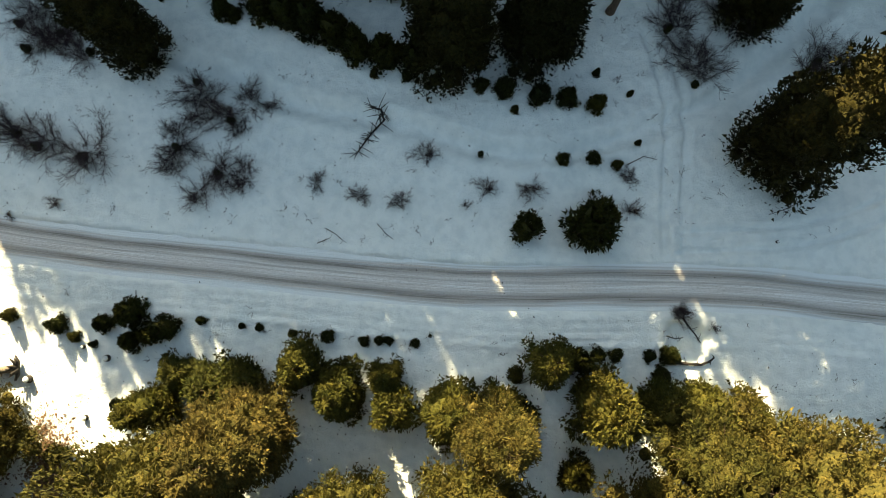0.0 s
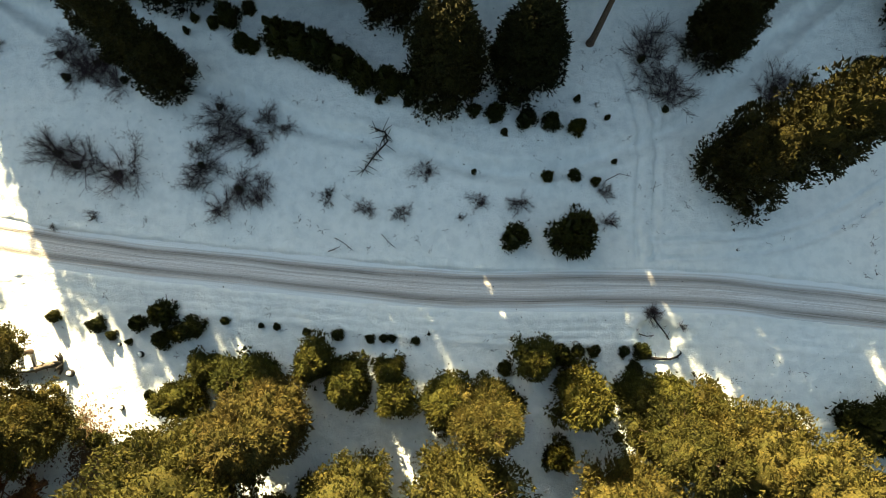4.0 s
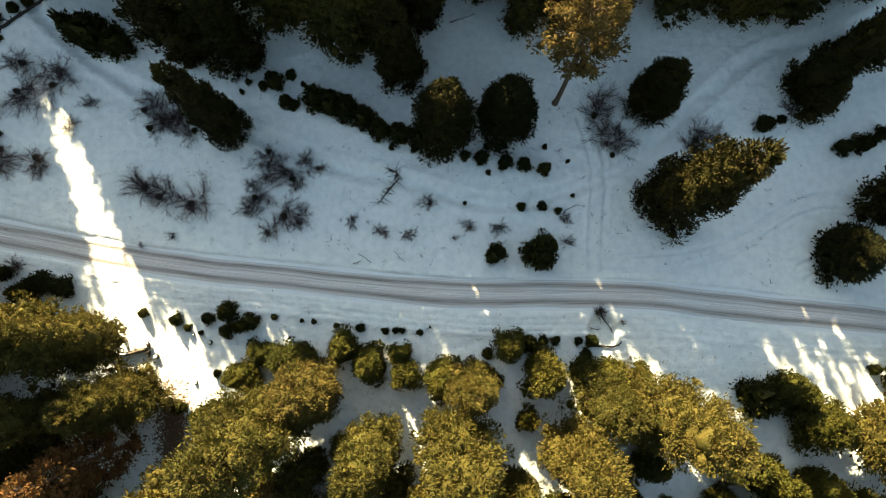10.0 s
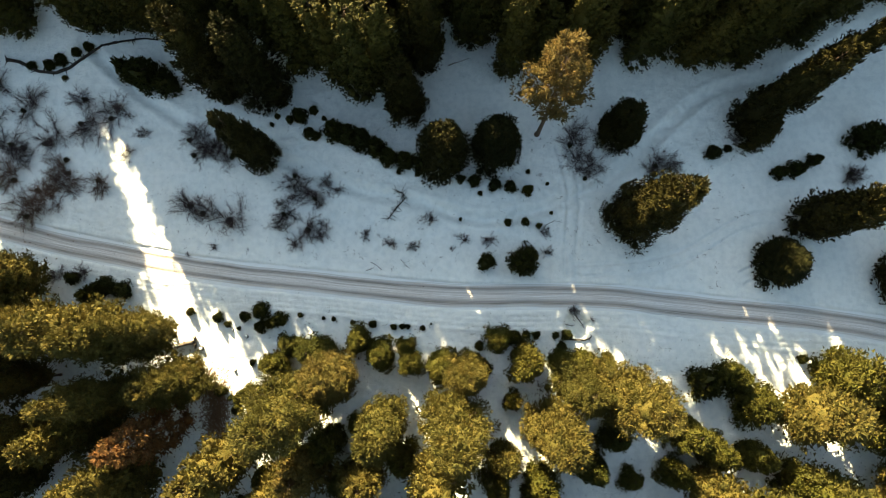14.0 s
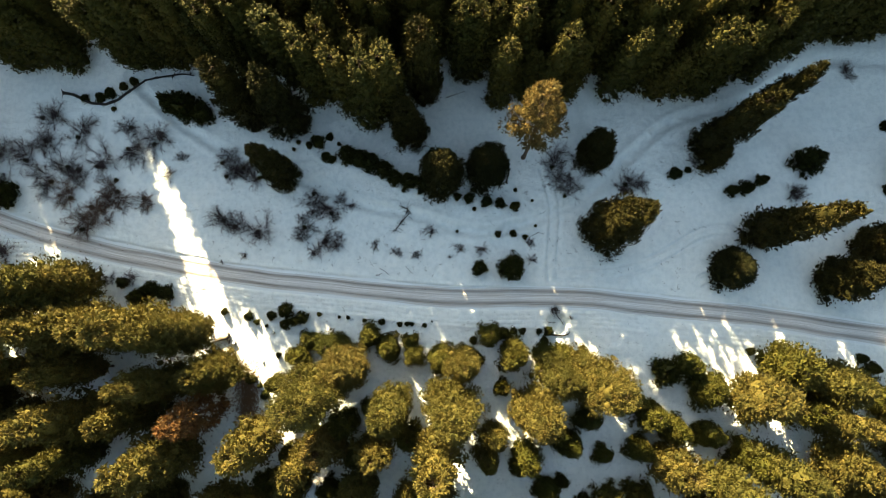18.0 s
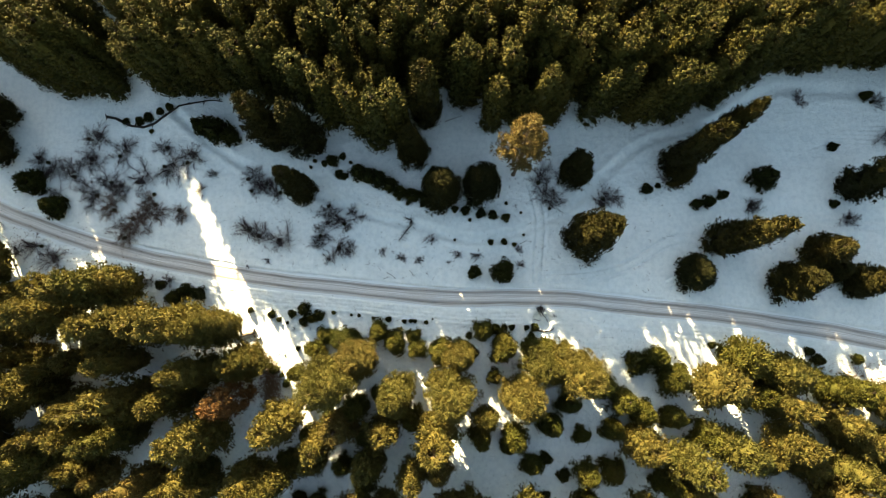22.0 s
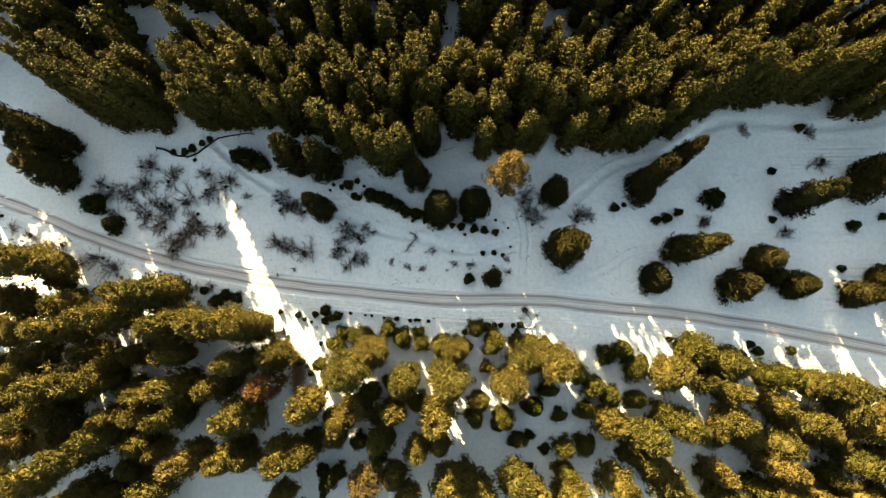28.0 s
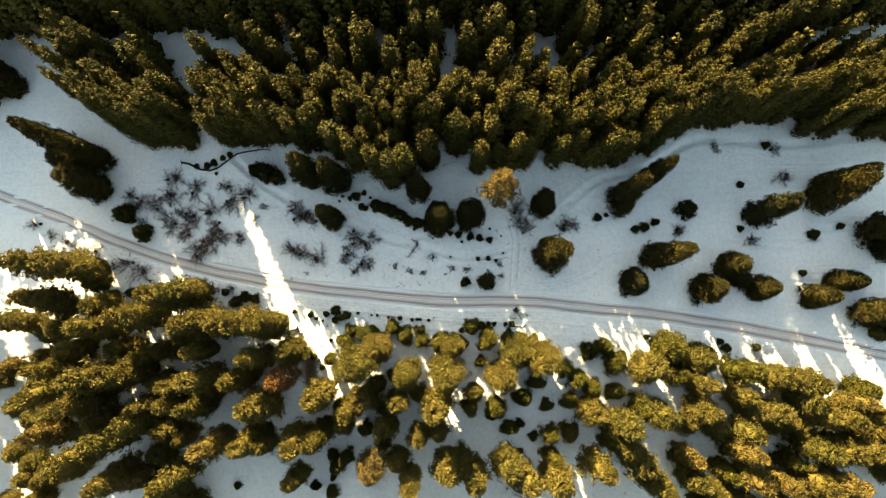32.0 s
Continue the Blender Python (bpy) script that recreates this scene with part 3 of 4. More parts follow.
def ground_z(x, y):
    return float(snow_height(np.array([x]), np.array([y]))[0])


def grid_steps(lo, hi, fine, far):
    inner = list(np.arange(lo, hi + fine / 2, fine))
    step, a, b, left, right = fine, lo, hi, [], []
    while a > -far or b < far:
        step *= 1.16
        a, b = a - step, b + step
        left.append(a)
        right.append(b)
    return np.array(left[::-1] + inner + right)


def make_ground():
    xs, ys = grid_steps(-52, 56, 0.22, 2500), grid_steps(-13, 33, 0.22, 2500)
    X, Y = np.meshgrid(xs, ys)
    x, y = X.ravel(), Y.ravel()
    z = snow_height(x, y)
    for line, ruts, wide, deep in ((OLD_PATH, (0.0,), 0.7, 0.50), (CAR_LOOP, (-0.75, 0.75), 0.20, 0.30), (SIDE_TRACK, (-0.7, 0.7), 0.26, 0.30),
                                   (RIGHT_TRACK, (-0.75, 0.75), 0.24, 0.30)):
        s = line_distance(x, y, smooth_line(line))
        for r in ruts:
            z -= deep * np.exp(-((s - r) / wide) ** 2) * (1 + 0.5 * spread(x / 1.1, y / 1.1, 21))
            z += 0.35 * deep * np.exp(-((abs(s - r) - 1.7 * wide) / (0.7 * wide)) ** 2)
    # the sunken hollow beside the road
    r = np.hypot((x - 17.3) / 1.5, (y + 1.9) / 1.45) + 0.12 * spread(x * 1.3, y * 1.3, 31)
    z -= 1.1 / (1 + np.exp(np.clip((r - 0.95) / 0.05, -50, 50)))
    # two lines of footprints
    for (ax, ay), (bx, by) in (((27.0, -3.2), (30.5, 0.2)), ((24.2, -8.0), (28.5, -4.0)), ((-1.5, -3.6), (3.5, -6.0)), ((19, 12), (22.5, 24))):
        n = int(math.hypot(bx - ax, by - ay) / 0.45)
        for i in range(n):
            k = i / n
            px, py = ax + (bx - ax) * k + 0.10 * (-1) ** i, ay + (by - ay) * k + 0.12 * (-1) ** i + 0.3 * math.sin(4 * k)
            near = (abs(x - px) < 0.5) & (abs(y - py) < 0.5)
            z[near] -= 0.10 * np.exp(-((x[near] - px) ** 2 + (y[near] - py) ** 2) / 0.02)
    nx, ny = len(xs), len(ys)
    i = np.arange((nx - 1) * (ny - 1))
    a = (i // (nx - 1)) * nx + i % (nx - 1)
    me = bpy.data.meshes.new("ground")
    me.from_pydata(np.stack([x, y, z], 1).tolist(), [], np.stack([a, a + 1, a + nx + 1, a + nx], 1).tolist())
    me.polygons.foreach_set("use_smooth", np.ones(len(me.polygons), bool))
    me.materials.append(SNOW)
    return tagged(new("ground", me), "snow-covered valley floor with old tracks and banks", "ground", kind="structure")


def make_road():
    us, vs = np.arange(-240, 240.01, 0.4), np.linspace(-1.78, 1.78, 27)
    cx, cs = us, np.interp(us, road_x, road_slope)
    cy = np.interp(us, road_x, road_y)
    n = np.sqrt(1 + cs ** 2)
    U, V = np.meshgrid(us, vs, indexing="ij")
    X, Y = cx[:, None] - V * (cs / n)[:, None], cy[:, None] + V * (1 / n)[:, None]
    wob = 0.10 * spread(U / 9, 0 * U, 41)
    Z = 0.02 * X - 0.075 + 0.012 * spread(U / 2, V * 2.2, 42)
    for c in (0.80, -0.80):
        Z = Z - 0.05 * np.exp(-((V - c - wob) / 0.2) ** 2) + 0.02 * np.exp(-((abs(V - c - wob) - 0.36) / 0.1) ** 2)
    m, k = len(us), len(vs)
    i = np.arange((m - 1) * (k - 1))
    a = (i // (k - 1)) * k + i % (k - 1)
    quads = np.stack([a, a + k, a + k + 1, a + 1], 1)
    me = bpy.data.meshes.new("road")
    me.from_pydata(np.stack([X.ravel(), Y.ravel(), Z.ravel()], 1).tolist(), [], quads.tolist())
    me.polygons.foreach_set("use_smooth", np.ones(len(me.polygons), bool))
    uv = me.uv_layers.new(name="lane")
    co = np.stack([U.ravel(), V.ravel()], 1)[quads.ravel()]
    uv.data.foreach_set("uv", co.ravel())
    me.materials.append(ROAD)
    return tagged(new("road", me), "narrow track of packed grey snow with two dirty wheel ruts", "road", kind="structure")


make_ground()
make_road()


# ---- plants ----
rng = np.random.default_rng(11)

# lanes through the northern forest along which the sun reaches the snow: offset across the sun's way, half width, y where the light first lands
LANES = ((-29.7, 0.3, 11.0), (-25.8, 0.4, -3.0), (-7.5, -1.0, 7.0), (59.4, 0.0, -6.0), (74.4, 1.2, 0.0), (-74.5, -1.0, 17.0))


def lane_height(x, y, r, h):
    """The height that a tree there may have without closing a lane."""
    c = x * sy - y * sx
    for mid, half, start in LANES:
        if abs(c - mid) < half + 0.7 * r:
            h = min(h, max(2.5, (y - start) / sy * se / ce - 0.8))
    return h



def mesh_from(name, verts, faces, mat, smooth=False):
    me = bpy.data.meshes.new(name)
    me.from_pydata(np.asarray(verts).tolist(), [], np.asarray(faces).tolist() if not isinstance(faces, list) else faces)
    if smooth:
        me.polygons.foreach_set("use_smooth", np.ones(len(me.polygons), bool))
    me.materials.append(mat)
    return me


def child(name, me, parent, label=""):
    ob = new(name, me)
    ob.parent = parent
    return tagged(ob, label)


class Tubes:
    """Gathers tapered, bent tubes into one mesh."""

    def __init__(self):
        self.v, self.f = [], []

    def add(self, points, radii, sides=5, caps=True):
        start = len(self.v)
        pts = [Vector(p) for p in points]
        for i, (p, r) in enumerate(zip(pts, radii)):
            d = (pts[min(i + 1, len(pts) - 1)] - pts[max(i - 1, 0)]).normalized()
            a = d.orthogonal().normalized()
            b = d.cross(a)
            for k in range(sides):
                w = 2 * math.pi * k / sides
                self.v.append(tuple(p + (a * math.cos(w) + b * math.sin(w)) * r))
        for i in range(len(pts) - 1):
            for k in range(sides):
                q = start + i * sides
                self.f.append((q + k, q + (k + 1) % sides, q + sides + (k + 1) % sides, q + sides + k))
        if caps:
            self.f.append(tuple(start + k for k in range(sides))[::-1])
            self.f.append(tuple(start + (len(pts) - 1) * sides + k for k in range(sides)))

    def mesh(self, name, mat):
        return mesh_from(name, self.v, self.f, mat, smooth=True)


PHI = (1 + 5 ** 0.5) / 2
ICO = np.array([(-1, PHI, 0), (1, PHI, 0), (-1, -PHI, 0), (1, -PHI, 0), (0, -1, PHI), (0, 1, PHI), (0, -1, -PHI), (0, 1, -PHI), (PHI, 0, -1), (PHI, 0, 1), (-PHI, 0, -1), (-PHI, 0, 1)]) / 1.902
ICO_FACES = np.array([(0, 11, 5), (0, 5, 1), (0, 1, 7), (0, 7, 10), (0, 10, 11), (1, 5, 9), (5, 11, 4), (11, 10, 2), (10, 7, 6), (7, 1, 8),
                      (3, 9, 4), (3, 4, 2), (3, 2, 6), (3, 6, 8), (3, 8, 9), (4, 9, 5), (2, 4, 11), (6, 2, 10), (8, 6, 7), (9, 8, 1)])


OCT = np.array([(1, 0, 0), (-1, 0, 0), (0, 1, 0), (0, -1, 0), (0, 0, 1), (0, 0, -1)], float)
OCT_FACES = np.array([(0, 2, 4), (2, 1, 4), (1, 3, 4), (3, 0, 4), (2, 0, 5), (1, 2, 5), (3, 1, 5), (0, 3, 5)])


def boughs(roots, tips, radii, per, slim, fine=1.0):
    """Feathery boughs: a small dark heart on every limb and short needle tufts along it, fanned out to both sides."""
    n = len(tips)
    solid, faces = (ICO, ICO_FACES) if per > 30 else (OCT, OCT_FACES)
    heart = np.repeat(solid[None], n, 0) * rng.uniform(0.6, 1.0, (n, len(solid), 1)) * (1.15 if per == 0 else 0.62 if per > 30 else 0.72)
    centres = roots * 0.3 + tips * 0.7
    hv = (heart * radii[:, None, None] * (1, 1, 0.6) + centres[:, None] - (0, 0, 0.12)).reshape(-1, 3)
    hf = (np.arange(n)[:, None, None] * len(solid) + faces[None]).reshape(-1, 3)
    if per == 0:
        return hv, hf
    m = n * per
    k = 0.15 + 0.92 * np.sqrt(rng.uniform(0, 1, (m, 1)))
    limb = np.repeat(tips - roots, per, 0)
    flat = limb * (1, 1, 0) + rng.normal(size=(m, 3)) * (0.02, 0.02, 0)
    flat /= np.linalg.norm(flat, axis=1)[:, None] + 1e-9
    across = np.stack([-flat[:, 1], flat[:, 0], 0 * flat[:, 0]], 1)
    R = np.repeat(radii, per)[:, None]
    off = rng.normal(size=(m, 1)) * (0.85 - 0.35 * k)
    rise = rng.normal(size=(m, 1)) * 0.34 - 0.25 * off * off
    base = np.repeat(roots, per, 0) + limb * k + across * off * R + np.array([0, 0, 1]) * (rise * R)
    out = flat * 0.7 + across * np.sign(off) * 0.45 + (0, 0, 0.55) + rng.normal(size=(m, 3)) * 0.5
    out /= np.linalg.norm(out, axis=1)[:, None]
    side = np.cross(out, rng.normal(size=(m, 3)))
    side /= np.linalg.norm(side, axis=1)[:, None] + 1e-9
    L = fine * rng.uniform(0.18, 0.46, (m, 1))
    w = L * slim * rng.uniform(0.7, 1.4, (m, 1))
    sv = np.stack([base + side * w, base + out * L, base - side * w], 1).reshape(-1, 3)
    sf = np.arange(m * 3).reshape(-1, 3)
    return np.concatenate([hv, sv]), np.concatenate([hf, sf + len(hv)])


def conifer(name, label, height, radius, lobes, lobe_r, per, needles, bark, bare=0.12, blunt=0.6, ragged=0.2, trunk_r=0.19, group="", lean=0.0, slim=0.28, droop=0.0, heart=0.0, fine=1.0):
    """A standing conifer: trunk, limbs and a crown of needle boughs. Built round its foot at the origin."""
    thing = tagged(new(name), label, "tree", group)
    bend = rng.normal(size=2) * 0.25 * lean
    trunk_at = lambda z: Vector((bend[0] * (z / height) ** 2 * height * 0.1 + 0.06 * math.sin(z), bend[1] * (z / height) ** 2 * height * 0.1 + 0.06 * math.cos(0.8 * z), z))
    tube = Tubes()
    zs = [-0.4, 0.15, 0.8] + [height * k for k in (0.15, 0.3, 0.45, 0.6, 0.75, 0.88, 0.96)]
    tube.add([trunk_at(z) for z in zs], [trunk_r * (1.5 if z < 0 else 1.25 if z < 0.5 else 1) * max(0.1, 1 - max(z, 0) / height) for z in zs], 8)
    child("trunk", tube.mesh("trunk", bark), thing)
    # heights at which boughs sit: more where the crown is wide
    fs = np.linspace(0, 1, 200)
    shape = lambda f: (1 - f) ** blunt * np.minimum(1.0, 0.6 + f / 0.3)
    cum = np.cumsum(shape(fs) + 0.12)
    picks = np.interp((np.arange(lobes) + rng.uniform(0, 1, lobes)) / lobes, cum / cum[-1], fs)
    lop = rng.uniform(0.74, 1.2, 7)
    wood, cs, rs, ro = Tubes(), [], [], []
    for i, f in enumerate(picks):
        az = i * 2.39996 + rng.normal() * 0.35
        env = radius * float(shape(f)) * lop[int(az / (2 * math.pi) * 7) % 7] * rng.uniform(1 - ragged, 1 + 0.5 * ragged)
        lr = lobe_r * rng.uniform(0.7, 1.25) * (0.45 + 0.55 * min(1.0, env / (0.6 * radius)))
        z = height * (bare + (1 - bare) * f) - 0.4 * lr
        R = max(0.0, env - lr * 0.75) * rng.uniform(0.75, 1.0)
        o = np.array([math.cos(az), math.sin(az), 0.0])
        t0 = np.array(trunk_at(max(0.1, z - 0.25 * R)))
        tip = np.array(trunk_at(z)) + o * R + np.array([0, 0, -droop * R])
        if R > 0.4:
            wood.add([t0, (t0 + tip) / 2 - (0, 0, 0.05 * R), tip], [0.05 * (1 - f) + 0.018, 0.03 * (1 - f) + 0.012, 0.010], 3, False)
        cs.append(tip + o * lr * 0.5)
        rs.append(lr)
        ro.append(t0 * 0.7 + tip * 0.3)
    for k in range(3):
        cs.append(np.array(trunk_at(height * (0.97 - 0.02 * k))) + rng.normal(size=3) * 0.1)
        rs.append(lobe_r * (0.4 + 0.1 * k))
        ro.append(cs[-1] - (0.05, 0.02, 0.5 * lobe_r))
    tagged(child("branching", wood.mesh("branching", bark), thing), kind="stuff")
    v, fc = boughs(np.array(ro), np.array(cs), np.array(rs), per, slim, fine)
    if heart:
        # dense twigs round the stem, through which no light falls
        rings, sides = 9, 10
        fr = np.linspace(0.0, 0.84, rings)
        w = np.arange(sides) * 2 * math.pi / sides
        reach = heart * radius * shape(fr)[:, None] * rng.uniform(0.75, 1.1, (rings, sides))
        zc = height * (bare + (1 - bare) * fr)[:, None] + rng.normal(size=(rings, sides)) * 0.2
        axis = np.array([trunk_at(z) for z in zc[:, 0]])
        hv = np.stack([axis[:, :1] + reach * np.cos(w), axis[:, 1:2] + reach * np.sin(w), zc], 2).reshape(-1, 3)
        q = [(a * sides + b, a * sides + (b + 1) % sides, (a + 1) * sides + (b + 1) % sides, (a + 1) * sides + b) for a in range(rings - 1) for b in range(sides)]
        hf = np.array([t for a, b, c, d in q for t in ((a, b, c), (a, c, d))])
        v, fc = np.concatenate([v, hv]), np.concatenate([fc, hf + len(v)])
    child("crown", mesh_from("crown", v, fc, needles, smooth=True), thing)
    return thing


def bare_shrub(name, label, stems, twigs, mat, group, spread_r=1.0, tall=1.0, thick=1.0):
    """A leafless shrub of forking stems, one metre in radius."""
    thing = tagged(new(name), label, "shrub", group)
    fine = Tubes()
    for i in range(stems):
        az = i * 2.4 + rng.normal() * 0.9
        out = rng.uniform(0.25, 1.1) * spread_r
        a = Vector((rng.normal() * 0.22, rng.normal() * 0.22, -0.1))
        e = a * 0.6 + Vector((math.cos(az) * out, math.sin(az) * out, tall * rng.uniform(0.55, 1.1) * (1.25 - 0.6 * out)))
        m1 = a.lerp(e, 0.5) + Vector((rng.normal() * 0.06, rng.normal() * 0.06, 0.12))
        t = Tubes()
        t.add([a, m1, e], [0.012 * thick, 0.008 * thick, 0.004 * thick], 4)
        child("stem", t.mesh("stem", mat), thing)
        for _ in range(twigs):
            k = rng.uniform(0.15, 1.0)
            p = a.lerp(m1, k * 2) if k < 0.5 else m1.lerp(e, k * 2 - 1)
            d = ((e - a).normalized() + Vector(rng.normal(size=3) * 0.5)).normalized()
            q = p + d * rng.uniform(0.15, 0.5)
            fine.add([p, q], [0.0046 * thick, 0.003 * thick], 3, False)
            for _ in range(3):
                w = p.lerp(q, rng.uniform(0.3, 0.9))
                g = (d + Vector(rng.normal(size=3) * 0.7)).normalized()
                fine.add([w, w + g * rng.uniform(0.08, 0.24)], [0.0034 * thick, 0.0022 * thick], 3, False)
    tagged(child("twig_tangle", fine.mesh("twig_tangle", mat), thing), kind="stuff")
    return thing


def plant(source, x, y, wide, high, turn=None, sink=0.05, tip=0.0):
    """A copy of a thing set on the snow, scaled across and upwards."""
    turn = rng.uniform(0, 360) if turn is None else turn
    m = pose(x, y, ground_z(x, y) - sink, rng.normal() * tip, rng.normal() * tip, turn) @ Matrix.Diagonal((wide, wide, high, 1))
    return copy_thing(source, m)


# models, one of each, copied below; each first one is planted itself at the end
def set_down(ob, x, y, wide, high, turn=0.0):
    ob.matrix_basis = pose(x, y, ground_z(x, y) - 0.05, 0, 0, turn) @ Matrix.Diagonal((wide, wide, high, 1))


class Kinds:
    """Hands out copies of a few models in turn; the first use of a model plants the model itself."""

    def __init__(self, models):
        self.models, self.used, self.i = models, set(), 0

    def put(self, x, y, wide, high, tip=0.0, pick=None):
        k = self.i % len(self.models) if pick is None else pick
        self.i += 1
        ob = self.models[k]
        if k in self.used:
            keep = ob.matrix_basis.copy()
            ob.scale = (1, 1, 1)
            got = plant(ob, x, y, wide, high, tip=tip)
            ob.matrix_basis = keep
            return got
        self.used.add(k)
        set_down(ob, x, y, wide, high, rng.uniform(0, 360))
        return ob


EDGE = "tall golden-green pine, sunlit on top, in the stand along the track"
STAND = "pines south of the track"
hero_pines = Kinds([conifer("pine_tree", EDGE, 21.0, 3.6, 190, 0.80, 170, NEEDLES, BARK, 0.16, b, r, 0.20, STAND, 1.0, 0.26, 0.05, 0.6, 0.68)
                    for b, r in ((0.34, 0.45), (0.28, 0.4), (0.42, 0.42), (0.36, 0.5))])
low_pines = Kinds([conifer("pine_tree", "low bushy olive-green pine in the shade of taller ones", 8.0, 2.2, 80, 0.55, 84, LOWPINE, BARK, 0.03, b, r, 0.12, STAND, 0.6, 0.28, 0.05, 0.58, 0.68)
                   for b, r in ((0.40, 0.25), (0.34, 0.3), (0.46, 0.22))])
far_pines = Kinds([conifer("pine_tree", "golden-green pine among the dense sunlit stand", 21.0, 3.6, 140, 0.90, 56, NEEDLES, BARK, 0.16, b, r, 0.2, STAND, 1.0, 0.3, 0.05, 0.6, 1.15)
                   for b, r in ((0.34, 0.4), (0.28, 0.45), (0.42, 0.4), (0.36, 0.45))])
firs = Kinds([conifer("fir_tree", "dark fir in the shaded forest, only its tip sunlit", 22.5, 3.2, 120, 0.85, 36, FOREST_SHADE, BARK, 0.05, b, r, 0.2, "firs of the northern forest", 0.6, 0.32, 0.15, 0.52, 0.95)
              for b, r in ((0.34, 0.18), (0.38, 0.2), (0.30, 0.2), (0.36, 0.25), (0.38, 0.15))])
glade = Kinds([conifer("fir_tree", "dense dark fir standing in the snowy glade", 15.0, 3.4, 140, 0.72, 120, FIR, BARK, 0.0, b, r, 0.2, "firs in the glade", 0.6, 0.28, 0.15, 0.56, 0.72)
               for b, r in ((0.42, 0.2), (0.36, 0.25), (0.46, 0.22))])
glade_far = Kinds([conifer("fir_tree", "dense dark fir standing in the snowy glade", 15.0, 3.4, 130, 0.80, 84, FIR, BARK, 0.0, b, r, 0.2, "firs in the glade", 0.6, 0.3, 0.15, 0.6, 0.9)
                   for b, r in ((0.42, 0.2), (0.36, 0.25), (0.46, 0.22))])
young = Kinds([conifer("young_fir", "low dark-green young fir poking out of the snow", 1.5, 1.0, 44, 0.26, 44, YOUNG, BARK, 0.02, b, 0.18, 0.04, "young firs on the snow", 0.5, 0.26, 0.0, 0.6, 0.42)
               for b in (0.34, 0.42, 0.30, 0.38)])
bare = Kinds([bare_shrub("bare_shrub", "leafless brown shrub of fine forking twigs in snow", s, w + 10, TWIG, "bare shrubs", 1.0, h, 0.8)
              for s, w, h in ((24, 15, 0.9), (28, 13, 0.8), (22, 18, 1.0), (26, 15, 0.7))])
red_bare = Kinds([bare_shrub("bare_shrub", "leafless reddish-brown shrub of dense fine twigs", 24, 28, REDTWIG, "bare shrubs", 1.0, 0.9)])
weeds = Kinds([bare_shrub("dry_weed", "small dry weed stalk sticking out of the snow", s, 2, TWIG, "dry weeds", 1.0, 0.6, 2.6) for s in (4, 6, 5)])

for x, y, h, r in SOUTH_STAND:
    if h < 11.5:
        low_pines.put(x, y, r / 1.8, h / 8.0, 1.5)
    else:
        (hero_pines if y > -16 and -36 < x < 38 else far_pines).put(x, y, r / 3.0, h / 21.0, 1.5)
for x, y, h, r in NORTH_STAND:
    firs.put(x, y, max(0.78, 1.25 * r / 3.2), lane_height(x, y, r, h) / 22.5, 1.0)
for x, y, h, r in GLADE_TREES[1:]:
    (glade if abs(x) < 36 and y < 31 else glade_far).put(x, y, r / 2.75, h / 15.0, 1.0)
for x, y, r in YOUNG_FIRS:
    young.put(x, y, r / 0.9, max(0.75, min(2.6, r * 1.35)) * r ** 0.2, 3.0)
for x, y, r in BARE_SHRUBS:
    if r > 1.5:
        young.put(x + rng.normal() * 0.4 * r, y + rng.normal() * 0.3 * r, 0.45, 0.5, 5.0)
    red = -56 < x < -40 and 12 < y < 20
    (red_bare if red else bare).put(x, y, r, min(1.6, 0.35 + 0.6 * r), 4.0)

# the tall open pine with a bare stem at the forest's edge, and three trees of another colour
lone = conifer("pine_tree", "tall pine with a bare stem and a tawny open crown", 24.0, 4.2, 100, 0.85, 90, TAWNY, BARK, 0.48, 0.36, 0.4, 0.30, "", 1.0, 0.26)
set_down(lone, GLADE_TREES[0][0], GLADE_TREES[0][1], 1.0, 1.0)
rust = conifer("pine_tree", "dying pine with rust-brown needles among the green ones", 18.0, 3.4, 80, 0.75, 60, RUSTY, REDBARK, 0.2, 0.4, 0.3, 0.22, "", 1.0)
set_down(rust, -31.4, -13.2, 1.05, 1.1)
pale = conifer("pine_tree", "pale tawny pine with a broad rounded crown", 17.0, 4.0, 80, 0.8, 60, TAWNY, BARK, 0.25, 0.35, 0.3, 0.22, "", 1.0)
set_down(pale, -13.5, -30.6, 1.0, 1.0)
snag = conifer("dead_tree", "standing dead tree with grey-brown bare twigs", 20.0, 2.2, 60, 0.3, 14, RUSTY, DEADWOOD, 0.3, 0.5, 0.3, 0.2, "", 1.0, 0.1)
set_down(snag, -31.5, 58.5, 1.0, 1.0)

def far_forest(models, places):
    """Distant forest beyond the valley, with unseen firs added for shade: many conifers of a few shapes in one mesh."""
    vs, fs, ms, start = [], [], [], 0
    for k, m in enumerate(places):
        for ob in models[k % len(models)].children:
            if ob.name.startswith("branching"):
                continue
            me = ob.data
            co = np.empty(len(me.vertices) * 3)
            me.vertices.foreach_get("co", co)
            a = np.array(m)
            vs.append(co.reshape(-1, 3) @ a[:3, :3].T + a[:3, 3])
            fs += [tuple(i + start for i in p.vertices) for p in me.polygons]
            ms += [0 if "crown" in ob.name else 1] * len(me.polygons)
            start += len(me.vertices)
    me = mesh_from("far_forest", np.concatenate(vs), fs, FOREST_SHADE, smooth=True)
    me.materials.append(BARK)
    me.polygons.foreach_set("material_index", ms)
    return tagged(new("far_forest", me), "dense dark conifer forest beyond the snowy glade, unseen rows added for shade", "forest", kind="stuff")


FAR = []


